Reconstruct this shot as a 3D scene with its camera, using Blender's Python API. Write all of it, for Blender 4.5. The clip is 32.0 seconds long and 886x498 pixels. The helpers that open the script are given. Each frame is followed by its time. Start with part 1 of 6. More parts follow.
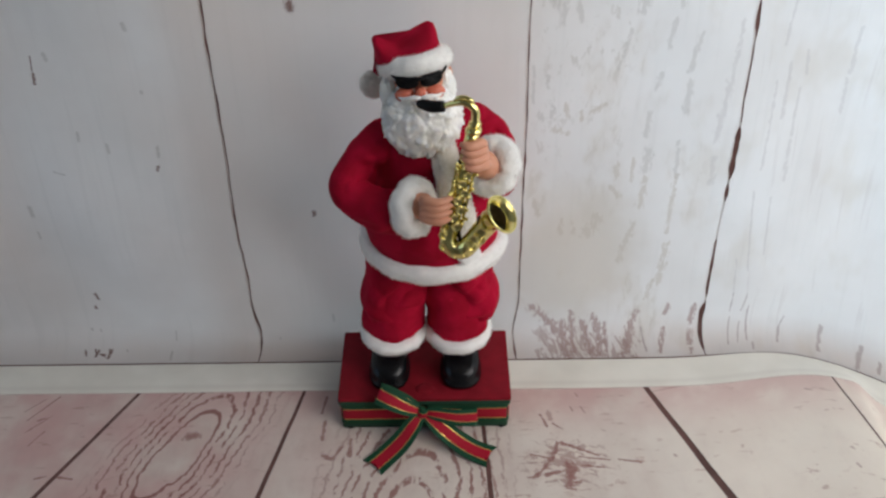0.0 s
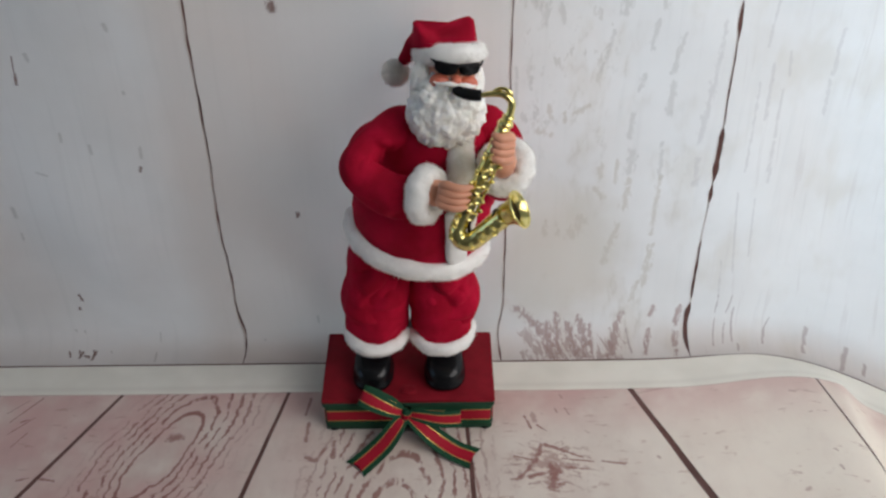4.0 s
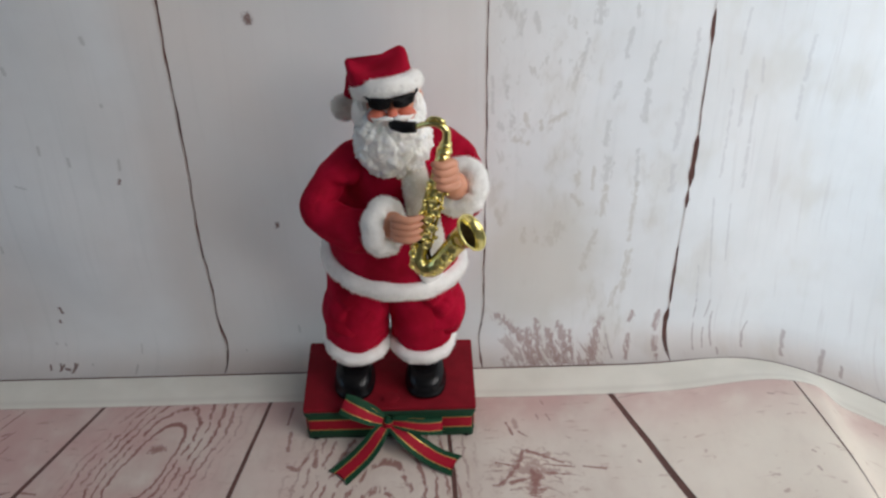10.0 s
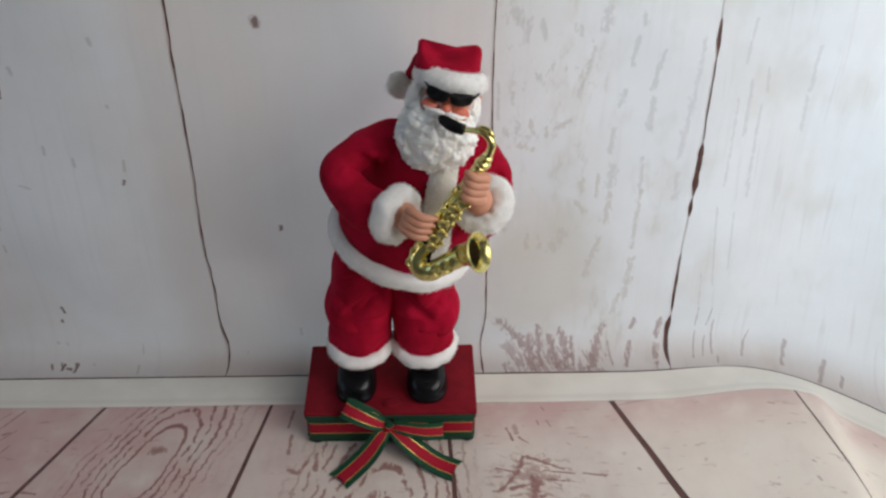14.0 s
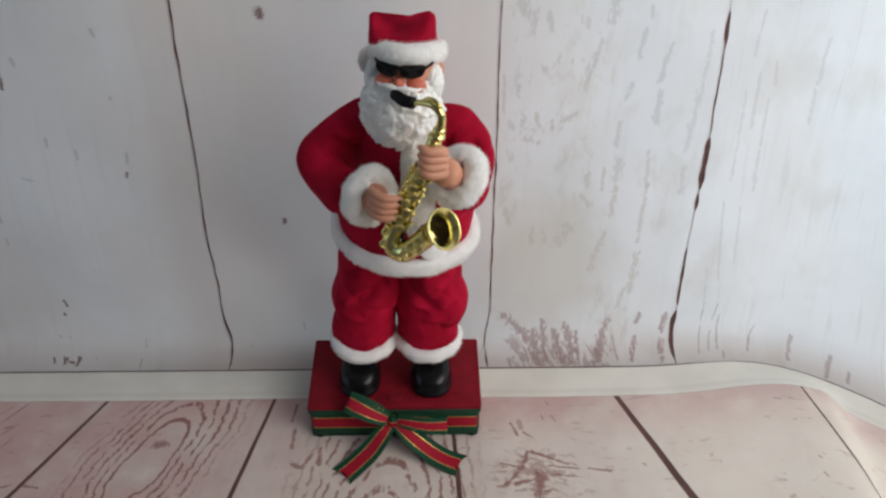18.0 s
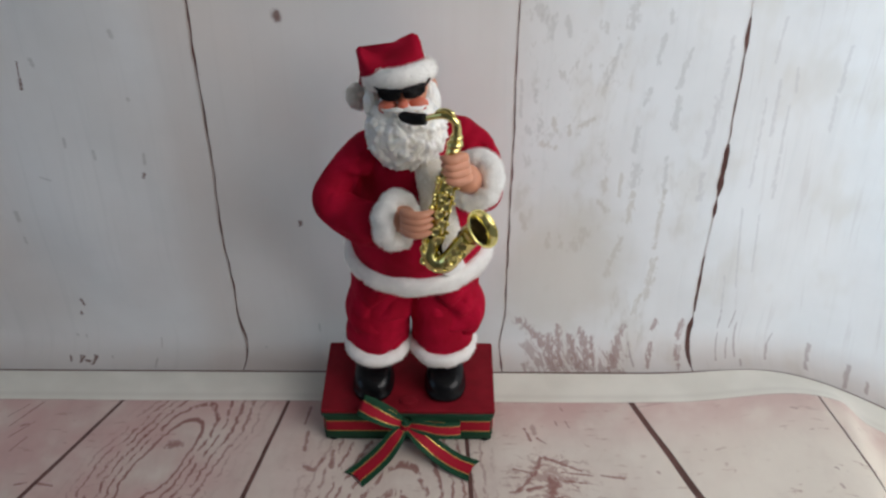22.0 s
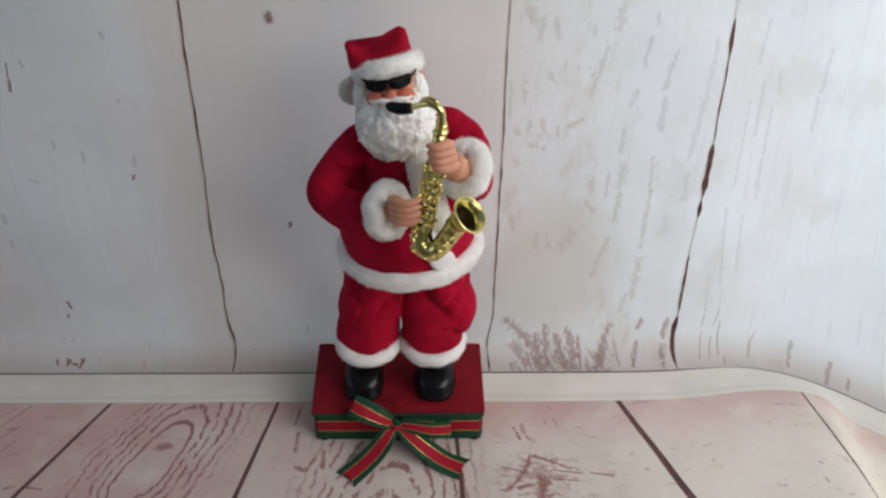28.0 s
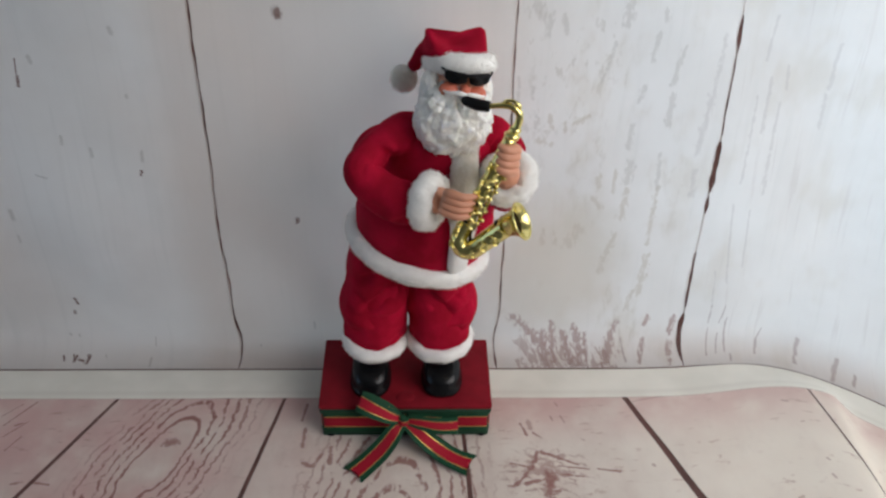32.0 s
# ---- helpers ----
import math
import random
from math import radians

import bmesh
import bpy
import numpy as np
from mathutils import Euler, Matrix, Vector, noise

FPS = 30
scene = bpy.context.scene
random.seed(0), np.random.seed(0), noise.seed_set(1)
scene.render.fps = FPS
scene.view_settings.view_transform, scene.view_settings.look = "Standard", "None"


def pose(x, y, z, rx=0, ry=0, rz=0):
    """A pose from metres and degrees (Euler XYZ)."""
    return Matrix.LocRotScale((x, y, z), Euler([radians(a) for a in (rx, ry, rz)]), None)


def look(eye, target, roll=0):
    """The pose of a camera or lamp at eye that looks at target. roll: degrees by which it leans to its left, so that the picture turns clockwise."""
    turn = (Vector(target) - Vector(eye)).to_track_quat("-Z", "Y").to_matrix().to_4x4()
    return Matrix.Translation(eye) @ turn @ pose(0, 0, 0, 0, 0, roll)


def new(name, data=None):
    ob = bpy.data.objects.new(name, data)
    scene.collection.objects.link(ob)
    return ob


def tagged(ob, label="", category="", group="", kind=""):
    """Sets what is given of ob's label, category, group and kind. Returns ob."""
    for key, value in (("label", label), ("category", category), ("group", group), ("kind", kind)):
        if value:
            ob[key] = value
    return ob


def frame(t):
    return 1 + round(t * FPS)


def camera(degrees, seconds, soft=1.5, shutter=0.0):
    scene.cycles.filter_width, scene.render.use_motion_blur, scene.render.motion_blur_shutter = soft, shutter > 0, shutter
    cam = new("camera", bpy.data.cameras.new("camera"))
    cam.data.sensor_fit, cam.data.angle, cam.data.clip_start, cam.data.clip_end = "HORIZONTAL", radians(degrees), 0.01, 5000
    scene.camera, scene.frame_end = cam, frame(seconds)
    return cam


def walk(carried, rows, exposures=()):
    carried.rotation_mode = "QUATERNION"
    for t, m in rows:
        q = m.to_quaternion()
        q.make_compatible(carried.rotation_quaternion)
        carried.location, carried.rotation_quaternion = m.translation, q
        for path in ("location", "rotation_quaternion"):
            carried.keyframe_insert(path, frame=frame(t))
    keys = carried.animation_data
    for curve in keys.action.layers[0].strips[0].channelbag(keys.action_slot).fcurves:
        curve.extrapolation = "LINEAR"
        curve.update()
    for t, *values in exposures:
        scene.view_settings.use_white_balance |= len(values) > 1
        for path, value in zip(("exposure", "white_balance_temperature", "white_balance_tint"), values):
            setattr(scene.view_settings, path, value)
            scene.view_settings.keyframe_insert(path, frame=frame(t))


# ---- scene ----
cam = camera(47.9, 32.0, soft=2.5)
PATH = [
    (0, (0.0156, -0.5840, 0.5638), (0.0147, 0.2263, -0.0223), -0.74),
    (0.5, (0.0149, -0.5834, 0.5648), (0.0173, 0.2255, -0.0232), -0.70),
    (1, (0.0152, -0.5851, 0.5667), (0.0181, 0.2234, -0.0218), -0.51),
    (1.5, (0.0162, -0.5879, 0.5654), (0.0197, 0.2227, -0.0201), -0.74),
    (2, (0.0200, -0.5867, 0.5659), (0.0230, 0.2231, -0.0207), -0.69),
    (2.5, (0.0220, -0.5899, 0.5617), (0.0258, 0.2236, -0.0199), -0.55),
    (3, (0.0247, -0.5882, 0.5602), (0.0269, 0.2261, -0.0203), -0.58),
    (3.5, (0.0247, -0.5848, 0.5618), (0.0269, 0.2284, -0.0201), -0.50),
    (5.5, (0.0285, -0.5828, 0.5635), (0.0331, 0.2249, -0.0261), -0.89),
    (6, (0.0271, -0.5823, 0.5650), (0.0319, 0.2250, -0.0251), -0.89),
    (6.5, (0.0238, -0.5862, 0.5619), (0.0312, 0.2250, -0.0229), -0.81),
    (7, (0.0231, -0.5881, 0.5610), (0.0347, 0.2255, -0.0203), -0.80),
    (7.5, (0.0235, -0.5854, 0.5643), (0.0375, 0.2268, -0.0189), -0.80),
    (8, (0.0260, -0.5854, 0.5617), (0.0446, 0.2290, -0.0183), -0.74),
    (8.5, (0.0286, -0.5849, 0.5631), (0.0493, 0.2295, -0.0167), -0.58),
    (9, (0.0294, -0.5848, 0.5636), (0.0468, 0.2303, -0.0155), -0.62),
    (9.5, (0.0286, -0.5854, 0.5652), (0.0449, 0.2295, -0.0142), -0.58),
    (10, (0.0299, -0.5869, 0.5658), (0.0471, 0.2286, -0.0127), -0.68),
    (10.5, (0.0278, -0.5872, 0.5682), (0.0480, 0.2288, -0.0094), -0.17),
    (11, (0.0281, -0.5884, 0.5677), (0.0481, 0.2295, -0.0073), -0.02),
    (11.5, (0.0256, -0.5876, 0.5678), (0.0473, 0.2295, -0.0082), -0.15),
    (12, (0.0259, -0.5896, 0.5667), (0.0475, 0.2287, -0.0077), -0.15),
    (12.5, (0.0254, -0.5886, 0.5674), (0.0494, 0.2284, -0.0086), -0.10),
    (13, (0.0266, -0.5903, 0.5664), (0.0504, 0.2286, -0.0071), -0.19),
    (13.5, (0.0262, -0.5878, 0.5669), (0.0449, 0.2301, -0.0082), -0.02),
    (14, (0.0267, -0.5860, 0.5682), (0.0450, 0.2306, -0.0088), 0.16),
    (14.5, (0.0264, -0.5852, 0.5677), (0.0426, 0.2305, -0.0106), -0.01),
    (16.5, (0.0232, -0.5870, 0.5648), (0.0379, 0.2284, -0.0139), 0.39),
    (17, (0.0225, -0.5851, 0.5663), (0.0374, 0.2282, -0.0155), 0.13),
    (17.5, (0.0211, -0.5840, 0.5670), (0.0391, 0.2288, -0.0152), 0.06),
    (18, (0.0245, -0.5831, 0.5643), (0.0411, 0.2310, -0.0162), 0.24),
    (18.5, (0.0264, -0.5808, 0.5657), (0.0394, 0.2316, -0.0174), 0.16),
    (19, (0.0264, -0.5814, 0.5664), (0.0304, 0.2302, -0.0177), 0.08),
    (19.5, (0.0274, -0.5816, 0.5679), (0.0278, 0.2300, -0.0163), -0.01),
    (20, (0.0285, -0.5809, 0.5656), (0.0293, 0.2310, -0.0181), -0.22),
    (20.5, (0.0300, -0.5793, 0.5668), (0.0300, 0.2315, -0.0185), -0.22),
    (21, (0.0316, -0.5774, 0.5662), (0.0313, 0.2341, -0.0180), -0.41),
    (21.5, (0.0323, -0.5776, 0.5657), (0.0315, 0.2352, -0.0169), -0.24),
    (22, (0.0286, -0.5785, 0.5669), (0.0244, 0.2344, -0.0155), 0.12),
    (22.5, (0.0251, -0.5792, 0.5679), (0.0266, 0.2332, -0.0151), 0.10),
    (23, (0.0238, -0.5811, 0.5672), (0.0353, 0.2315, -0.0155), 0.42),
    (23.5, (0.0221, -0.5826, 0.5667), (0.0385, 0.2305, -0.0152), 0.33),
    (24, (0.0236, -0.5834, 0.5687), (0.0424, 0.2294, -0.0136), 0.32),
    (24.5, (0.0215, -0.5868, 0.5659), (0.0433, 0.2301, -0.0105), 0.68),
    (25, (0.0226, -0.5833, 0.5683), (0.0451, 0.2314, -0.0111), 0.48),
    (25.5, (0.0227, -0.5819, 0.5683), (0.0440, 0.2318, -0.0125), 0.63),
    (27.5, (0.0158, -0.5871, 0.5642), (0.0419, 0.2313, -0.0100), 1.06),
    (28, (0.0145, -0.5863, 0.5658), (0.0395, 0.2308, -0.0102), 0.99),
    (28.5, (0.0142, -0.5849, 0.5678), (0.0389, 0.2296, -0.0119), 0.91),
    (29, (0.0142, -0.5886, 0.5623), (0.0411, 0.2300, -0.0114), 0.99),
    (29.5, (0.0148, -0.5875, 0.5646), (0.0414, 0.2276, -0.0142), 0.97),
    (30, (0.0143, -0.5872, 0.5643), (0.0372, 0.2276, -0.0150), 0.81),
    (30.5, (0.0116, -0.5903, 0.5639), (0.0342, 0.2267, -0.0123), 1.01),
    (31, (0.0104, -0.5900, 0.5668), (0.0318, 0.2256, -0.0114), 1.01),
    (31.5, (0.0117, -0.5883, 0.5664), (0.0334, 0.2270, -0.0123), 0.66),
    (32, (0.0092, -0.5881, 0.5634), (0.0340, 0.2289, -0.0126), 1.03),
]
walk(cam, [(t, look(eye, target, roll)) for t, eye, target, roll in PATH],
     exposures=((0, -0.02), (8, -0.04), (18, -0.05), (20, -0.09), (21, -0.11), (23, -0.08), (25, -0.06), (28, -0.03), (32, -0.02)))

# ---- light: a daylight room with a large window to one side ----
world = bpy.data.worlds.new("sky")
scene.world = world
world.use_nodes = True
_wn = world.node_tree
_sky = _wn.nodes.new("ShaderNodeTexSky")
_sky.sky_type, _sky.sun_disc, _sky.sun_elevation, _sky.sun_rotation = "NISHITA", False, radians(35), radians(120)
_wn.links.new(_sky.outputs[0], _wn.nodes["Background"].inputs[0])
_wn.nodes["Background"].inputs[1].default_value = 0.12
scene.view_settings.exposure = 0.0


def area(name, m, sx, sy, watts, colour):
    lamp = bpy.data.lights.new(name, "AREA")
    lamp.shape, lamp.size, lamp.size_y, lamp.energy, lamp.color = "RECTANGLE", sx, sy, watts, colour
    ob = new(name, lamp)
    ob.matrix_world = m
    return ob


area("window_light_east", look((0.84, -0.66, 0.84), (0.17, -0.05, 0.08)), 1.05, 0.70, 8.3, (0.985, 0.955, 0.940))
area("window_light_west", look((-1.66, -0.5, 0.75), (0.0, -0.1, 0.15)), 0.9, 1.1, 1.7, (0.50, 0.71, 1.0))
# unseen lamp added behind the translucent sheet to brighten its right end
area("backlight_north", look((0.62, 0.57, 0.33), (0.50, 0.0, 0.25)), 0.55, 0.65, 17.0, (0.68, 0.86, 1.0))


# ---- node materials ----
class Nodes:
    def __init__(self, name):
        self.mat = bpy.data.materials.new(name)
        self.mat.use_nodes = True
        self.t = self.mat.node_tree
        self.bsdf = self.t.nodes["Principled BSDF"]

    def put(self, socket, value):
        if isinstance(value, bpy.types.NodeSocket):
            self.t.links.new(value, socket)
        elif isinstance(value, tuple) and len(value) == 3 and socket.type == "RGBA":
            socket.default_value = (*value, 1)
        else:
            socket.default_value = value

    def set(self, **kw):
        for k, v in kw.items():
            self.put(self.bsdf.inputs[k.replace("_", " ")], v)
        return self

    def math(self, op, a, b=0.0, c=0.0):
        n = self.t.nodes.new("ShaderNodeMath")
        n.operation = op
        for s, v in zip(n.inputs, (a, b, c)):
            self.put(s, v)
        return n.outputs[0]

    def uv(self):
        n = self.t.nodes.new("ShaderNodeUVMap")
        s = self.t.nodes.new("ShaderNodeSeparateXYZ")
        self.t.links.new(n.outputs[0], s.inputs[0])
        return s.outputs[0], s.outputs[1]

    def vec(self, x, y, z=0.0):
        n = self.t.nodes.new("ShaderNodeCombineXYZ")
        for s, v in zip(n.inputs, (x, y, z)):
            self.put(s, v)
        return n.outputs[0]

    def obj(self):
        return self.t.nodes.new("ShaderNodeTexCoord").outputs["Object"]

    def noise(self, vector, scale, detail=3.0, rough=0.55, distort=0.0):
        n = self.t.nodes.new("ShaderNodeTexNoise")
        self.put(n.inputs["Vector"], vector)
        for k, v in (("Scale", scale), ("Detail", detail), ("Roughness", rough), ("Distortion", distort)):
            self.put(n.inputs[k], v)
        return n.outputs[0]

    def step(self, v, lo, hi):
        n = self.t.nodes.new("ShaderNodeMapRange")
        n.interpolation_type = "SMOOTHSTEP"
        for k, x in (("Value", v), ("From Min", lo), ("From Max", hi)):
            self.put(n.inputs[k], x)
        return n.outputs[0]

    def between(self, v, lo, hi, soft):
        return self.math("MULTIPLY", self.step(v, lo - soft, lo + soft), self.math("SUBTRACT", 1.0, self.step(v, hi - soft, hi + soft)))

    def mix(self, f, a, b):
        n = self.t.nodes.new("ShaderNodeMix")
        n.data_type = "RGBA"
        self.put(n.inputs[0], f)
        self.put(n.inputs[6], a)
        self.put(n.inputs[7], b)
        return n.outputs[2]

    def thin(self, share, colour):
        """Lets light through, as a thin sheet does."""
        out = self.t.nodes["Material Output"]
        glow, both = self.t.nodes.new("ShaderNodeBsdfTranslucent"), self.t.nodes.new("ShaderNodeMixShader")
        self.put(glow.inputs[0], colour)
        both.inputs[0].default_value = share
        self.t.links.new(self.bsdf.outputs[0], both.inputs[1])
        self.t.links.new(glow.outputs[0], both.inputs[2])
        self.t.links.new(both.outputs[0], out.inputs[0])

    def bump(self, height, strength, distance=0.001):
        n = self.t.nodes.new("ShaderNodeBump")
        self.put(n.inputs["Height"], height)
        n.inputs["Strength"].default_value, n.inputs["Distance"].default_value = strength, distance
        self.put(self.bsdf.inputs["Normal"], n.outputs[0])
        return self


def velvet(name, dark, light):
    n = Nodes(name)
    o = n.obj()
    big, fine = n.noise(o, 45.0, 3.0), n.noise(o, 900.0, 2.0)
    n.set(Base_Color=n.mix(n.step(big, 0.35, 0.7), dark, light), Roughness=0.85, Sheen_Weight=0.35, Sheen_Roughness=0.32, Sheen_Tint=(0.85, 0.025, 0.085), Specular_IOR_Level=0.1)
    n.bump(n.math("ADD", n.math("MULTIPLY", big, 2.0), fine), 0.35, 0.0012)
    return n.mat


def fluffy(name, a, b, thin=0.0):
    n = Nodes(name)
    o = n.obj()
    f = n.noise(o, 700.0, 4.0, 0.7)
    n.set(Base_Color=n.mix(n.step(n.noise(o, 160.0), 0.3, 0.7), a, b), Roughness=0.95, Sheen_Weight=0.4, Specular_IOR_Level=0.05)
    n.bump(f, 0.3, 0.0012)
    if thin:
        n.thin(thin, b)
    return n.mat


def plain(name, colour, rough, metal=0.0, grain=300.0, vary=0.12, bump=0.1, coat=0.0, spec=0.5):
    n = Nodes(name)
    o = n.obj()
    f = n.noise(o, grain, 3.0)
    low = tuple(c * (1 - vary) for c in colour)
    high = tuple(min(1.0, c * (1 + vary)) for c in colour)
    n.set(Base_Color=n.mix(n.step(n.noise(o, grain * 0.15), 0.3, 0.7), low, high), Roughness=n.math("ADD", rough - 0.04, n.math("MULTIPLY", f, 0.08)), Metallic=metal, Coat_Weight=coat, Specular_IOR_Level=spec)
    n.bump(f, bump, 0.0005)
    return n.mat


RED = velvet("red_velvet", (0.315, 0.0032, 0.020), (0.475, 0.0062, 0.036))
FUR = fluffy("white_plush", (0.86, 0.85, 0.82), (0.93, 0.92, 0.89))
CREAM_FUR = fluffy("cream_plush", (0.70, 0.67, 0.58), (0.80, 0.77, 0.70))
FIBRE = fluffy("plush_fibre", (0.90, 0.89, 0.86), (0.95, 0.94, 0.91), 0.5)
BEARD = plain("white_resin_curls", (0.93, 0.92, 0.87), 0.38, 0, 260, 0.05, 0.3)
BEARD_SKIN = BEARD.node_tree.nodes["Principled BSDF"].inputs
BEARD_SKIN["Subsurface Weight"].default_value, BEARD_SKIN["Subsurface Scale"].default_value = 0.35, 0.006
BEARD_SKIN["Subsurface Radius"].default_value = (1.0, 0.9, 0.75)
SKIN = plain("peach_vinyl", (0.66, 0.305, 0.19), 0.48, 0, 220, 0.1, 0.1)
CHEEK = plain("rosy_vinyl", (0.66, 0.17, 0.10), 0.48, 0, 220, 0.1, 0.1)
BLACK = plain("black_plastic", (0.003, 0.003, 0.0035), 0.55, 0, 200, 0.2, 0.05, 0.0, 0.2)
GLOSS = plain("black_boot_vinyl", (0.006, 0.006, 0.007), 0.25, 0, 160, 0.2, 0.15, 0.0, 0.28)
GOLD = plain("gold_plating", (0.88, 0.77, 0.30), 0.22, 1.0, 260, 0.08, 0.12)
# dark gold for trim and for shade painted inside the bell mouth
GOLD_DARK = plain("gold_shade_and_trim", (0.035, 0.022, 0.008), 0.45, 0.6, 260, 0.2, 0.1)
GREEN = plain("green_felt", (0.008, 0.045, 0.022), 0.85, 0, 600, 0.2, 0.3)


def board_red():
    n = Nodes("red_flocked_board")
    o = n.obj()
    f = n.noise(o, 900.0, 2.0)
    n.set(Base_Color=n.mix(n.step(n.noise(o, 60.0), 0.3, 0.7), (0.185, 0.0036, 0.011), (0.240, 0.006, 0.016)), Roughness=0.8, Specular_IOR_Level=0.2)
    n.bump(f, 0.3, 0.0008)
    return n.mat


BOARD = board_red()


def ribbon_material():
    n = Nodes("striped_ribbon")
    u, v = n.uv()
    d = n.math("ABSOLUTE", n.math("SUBTRACT", v, 0.5))
    weave = n.noise(n.vec(n.math("MULTIPLY", u, 1500.0), n.math("MULTIPLY", v, 40.0)), 1.0, 2.0)
    red = n.mix(weave, (0.29, 0.004, 0.017), (0.42, 0.008, 0.027))
    green = n.mix(weave, (0.006, 0.040, 0.018), (0.012, 0.075, 0.034))
    c = n.mix(n.step(d, 0.245, 0.255), red, green)
    gold = n.math("MULTIPLY", n.between(d, 0.234, 0.262, 0.006), n.step(n.noise(n.vec(n.math("MULTIPLY", u, 900.0), 0.0), 1.0, 1.0), 0.3, 0.45))
    n.set(Base_Color=n.mix(gold, c, (0.75, 0.55, 0.16)), Metallic=n.math("MULTIPLY", gold, 0.8), Roughness=n.math("SUBTRACT", 0.7, n.math("MULTIPLY", gold, 0.35)), Specular_IOR_Level=0.25)
    n.bump(weave, 0.25, 0.0004)
    return n.mat


RIBBON = ribbon_material()


def flecks(n, u, s, su, ss, lo, hi, seed):
    """Streaky marks: noise stretched along the board."""
    v = n.vec(n.math("MULTIPLY", u, su), n.math("MULTIPLY", s, ss), seed)
    return n.step(n.noise(v, 1.0, 4.0, 0.6, 0.4), lo, hi)


# printed marks on the sheet: from (along, up), to (along, up), half width
UPPER = (
    (0.1466, 0.2987, 0.1446, 0.2862, 0.00128), (0.1446, 0.2862, 0.1401, 0.2694, 0.0017), (0.1767, 0.3046, 0.1735, 0.2835, 0.00191), (0.1718, 0.2639, 0.169, 0.2529, 0.00191), (0.1786, 0.3208, 0.1801, 0.3148, 0.00213),
    (0.1955, 0.2941, 0.1912, 0.2664, 0.00191), (0.1923, 0.2577, 0.1922, 0.2328, 0.00234), (0.1659, 0.2326, 0.1657, 0.2139, 0.00213), (0.1691, 0.2017, 0.168, 0.1843, 0.0034), (0.1904, 0.2087, 0.1926, 0.1756, 0.0017),
    (0.0984, 0.3226, 0.0972, 0.3089, 0.00255), (0.108, 0.3217, 0.1108, 0.3074, 0.0017), (0.0884, 0.3314, 0.0927, 0.3212, 0.0034), (0.1531, 0.3274, 0.1528, 0.3132, 0.0034), (0.079, 0.2796, 0.0792, 0.2513, 0.00128),
    (0.0892, 0.2701, 0.0896, 0.2614, 0.00149), (0.0935, 0.2454, 0.0931, 0.2385, 0.00255), (0.0844, 0.2417, 0.0858, 0.237, 0.00213),
)
MIDDLE = (
    (0.1032, 0.2467, 0.1049, 0.2374, 0.0017), (0.1233, 0.238, 0.1313, 0.2417, 0.00213), (0.1151, 0.2388, 0.1163, 0.2327, 0.0017), (0.1058, 0.2221, 0.0953, 0.2265, 0.00213), (0.1436, 0.1696, 0.1509, 0.1613, 0.00213),
    (0.146, 0.1906, 0.1472, 0.1776, 0.00213), (0.1583, 0.1949, 0.1582, 0.1745, 0.00149), (0.1688, 0.1766, 0.1673, 0.1501, 0.00255), (0.1923, 0.1782, 0.1925, 0.1239, 0.0017), (0.1939, 0.1125, 0.1916, 0.072, 0.00255),
    (0.1866, 0.075, 0.1837, 0.0577, 0.00213), (0.1355, 0.1389, 0.1297, 0.1256, 0.00468), (0.1061, 0.1435, 0.1067, 0.1302, 0.00213), (0.1153, 0.1388, 0.1182, 0.1286, 0.0017), (0.0829, 0.1694, 0.0878, 0.1533, 0.0017),
    (0.1646, 0.1334, 0.157, 0.0958, 0.00255),
)
SLANTED = (
    (0.2237, 0.3031, 0.2223, 0.2638, 0.00149), (0.2213, 0.2595, 0.2171, 0.2093, 0.00255), (0.2186, 0.1942, 0.2199, 0.1702, 0.00213), (0.2743, 0.2776, 0.2766, 0.2601, 0.00128), (0.2737, 0.2492, 0.2744, 0.2105, 0.00128),
    (0.2739, 0.2059, 0.2757, 0.1718, 0.0017), (0.2635, 0.2697, 0.2644, 0.2254, 0.00128), (0.2558, 0.2551, 0.256, 0.1834, 0.00106), (0.3065, 0.296, 0.308, 0.2597, 0.00149), (0.3073, 0.255, 0.3087, 0.2265, 0.00128),
    (0.2589, 0.3155, 0.257, 0.2829, 0.00106), (0.2546, 0.1624, 0.263, 0.0854, 0.00085), (0.2687, 0.1568, 0.2731, 0.1019, 0.00085), (0.2525, 0.0959, 0.2558, 0.0491, 0.00085),
)
CHIPS = (
    (0.0874, 0.0548, 0.0997, 0.0413, 0.0034), (0.0997, 0.0413, 0.1096, 0.0278, 0.00383), (0.1142, 0.0348, 0.116, 0.0056, 0.00383), (0.1207, 0.0467, 0.1233, 0.0082, 0.00255), (0.1309, 0.0344, 0.1375, 0.0081, 0.00298),
    (0.1401, 0.0396, 0.1476, 0.0166, 0.0034), (0.1499, 0.0338, 0.1517, 0.008, 0.0017), (0.1402, 0.0128, 0.1444, 0.006, 0.00298), (0.1755, 0.0436, 0.1689, 0.0166, 0.00255), (0.1715, 0.0248, 0.1666, 0.0063, 0.00426),
    (0.2002, 0.0261, 0.1965, 0.0075, 0.00213), (0.2034, 0.0486, 0.201, 0.0399, 0.00213), (0.2247, 0.0483, 0.2231, 0.0318, 0.00213), (0.2226, 0.0239, 0.2221, 0.0136, 0.00213), (0.2229, 0.0085, 0.2221, 0.0036, 0.0017),
)
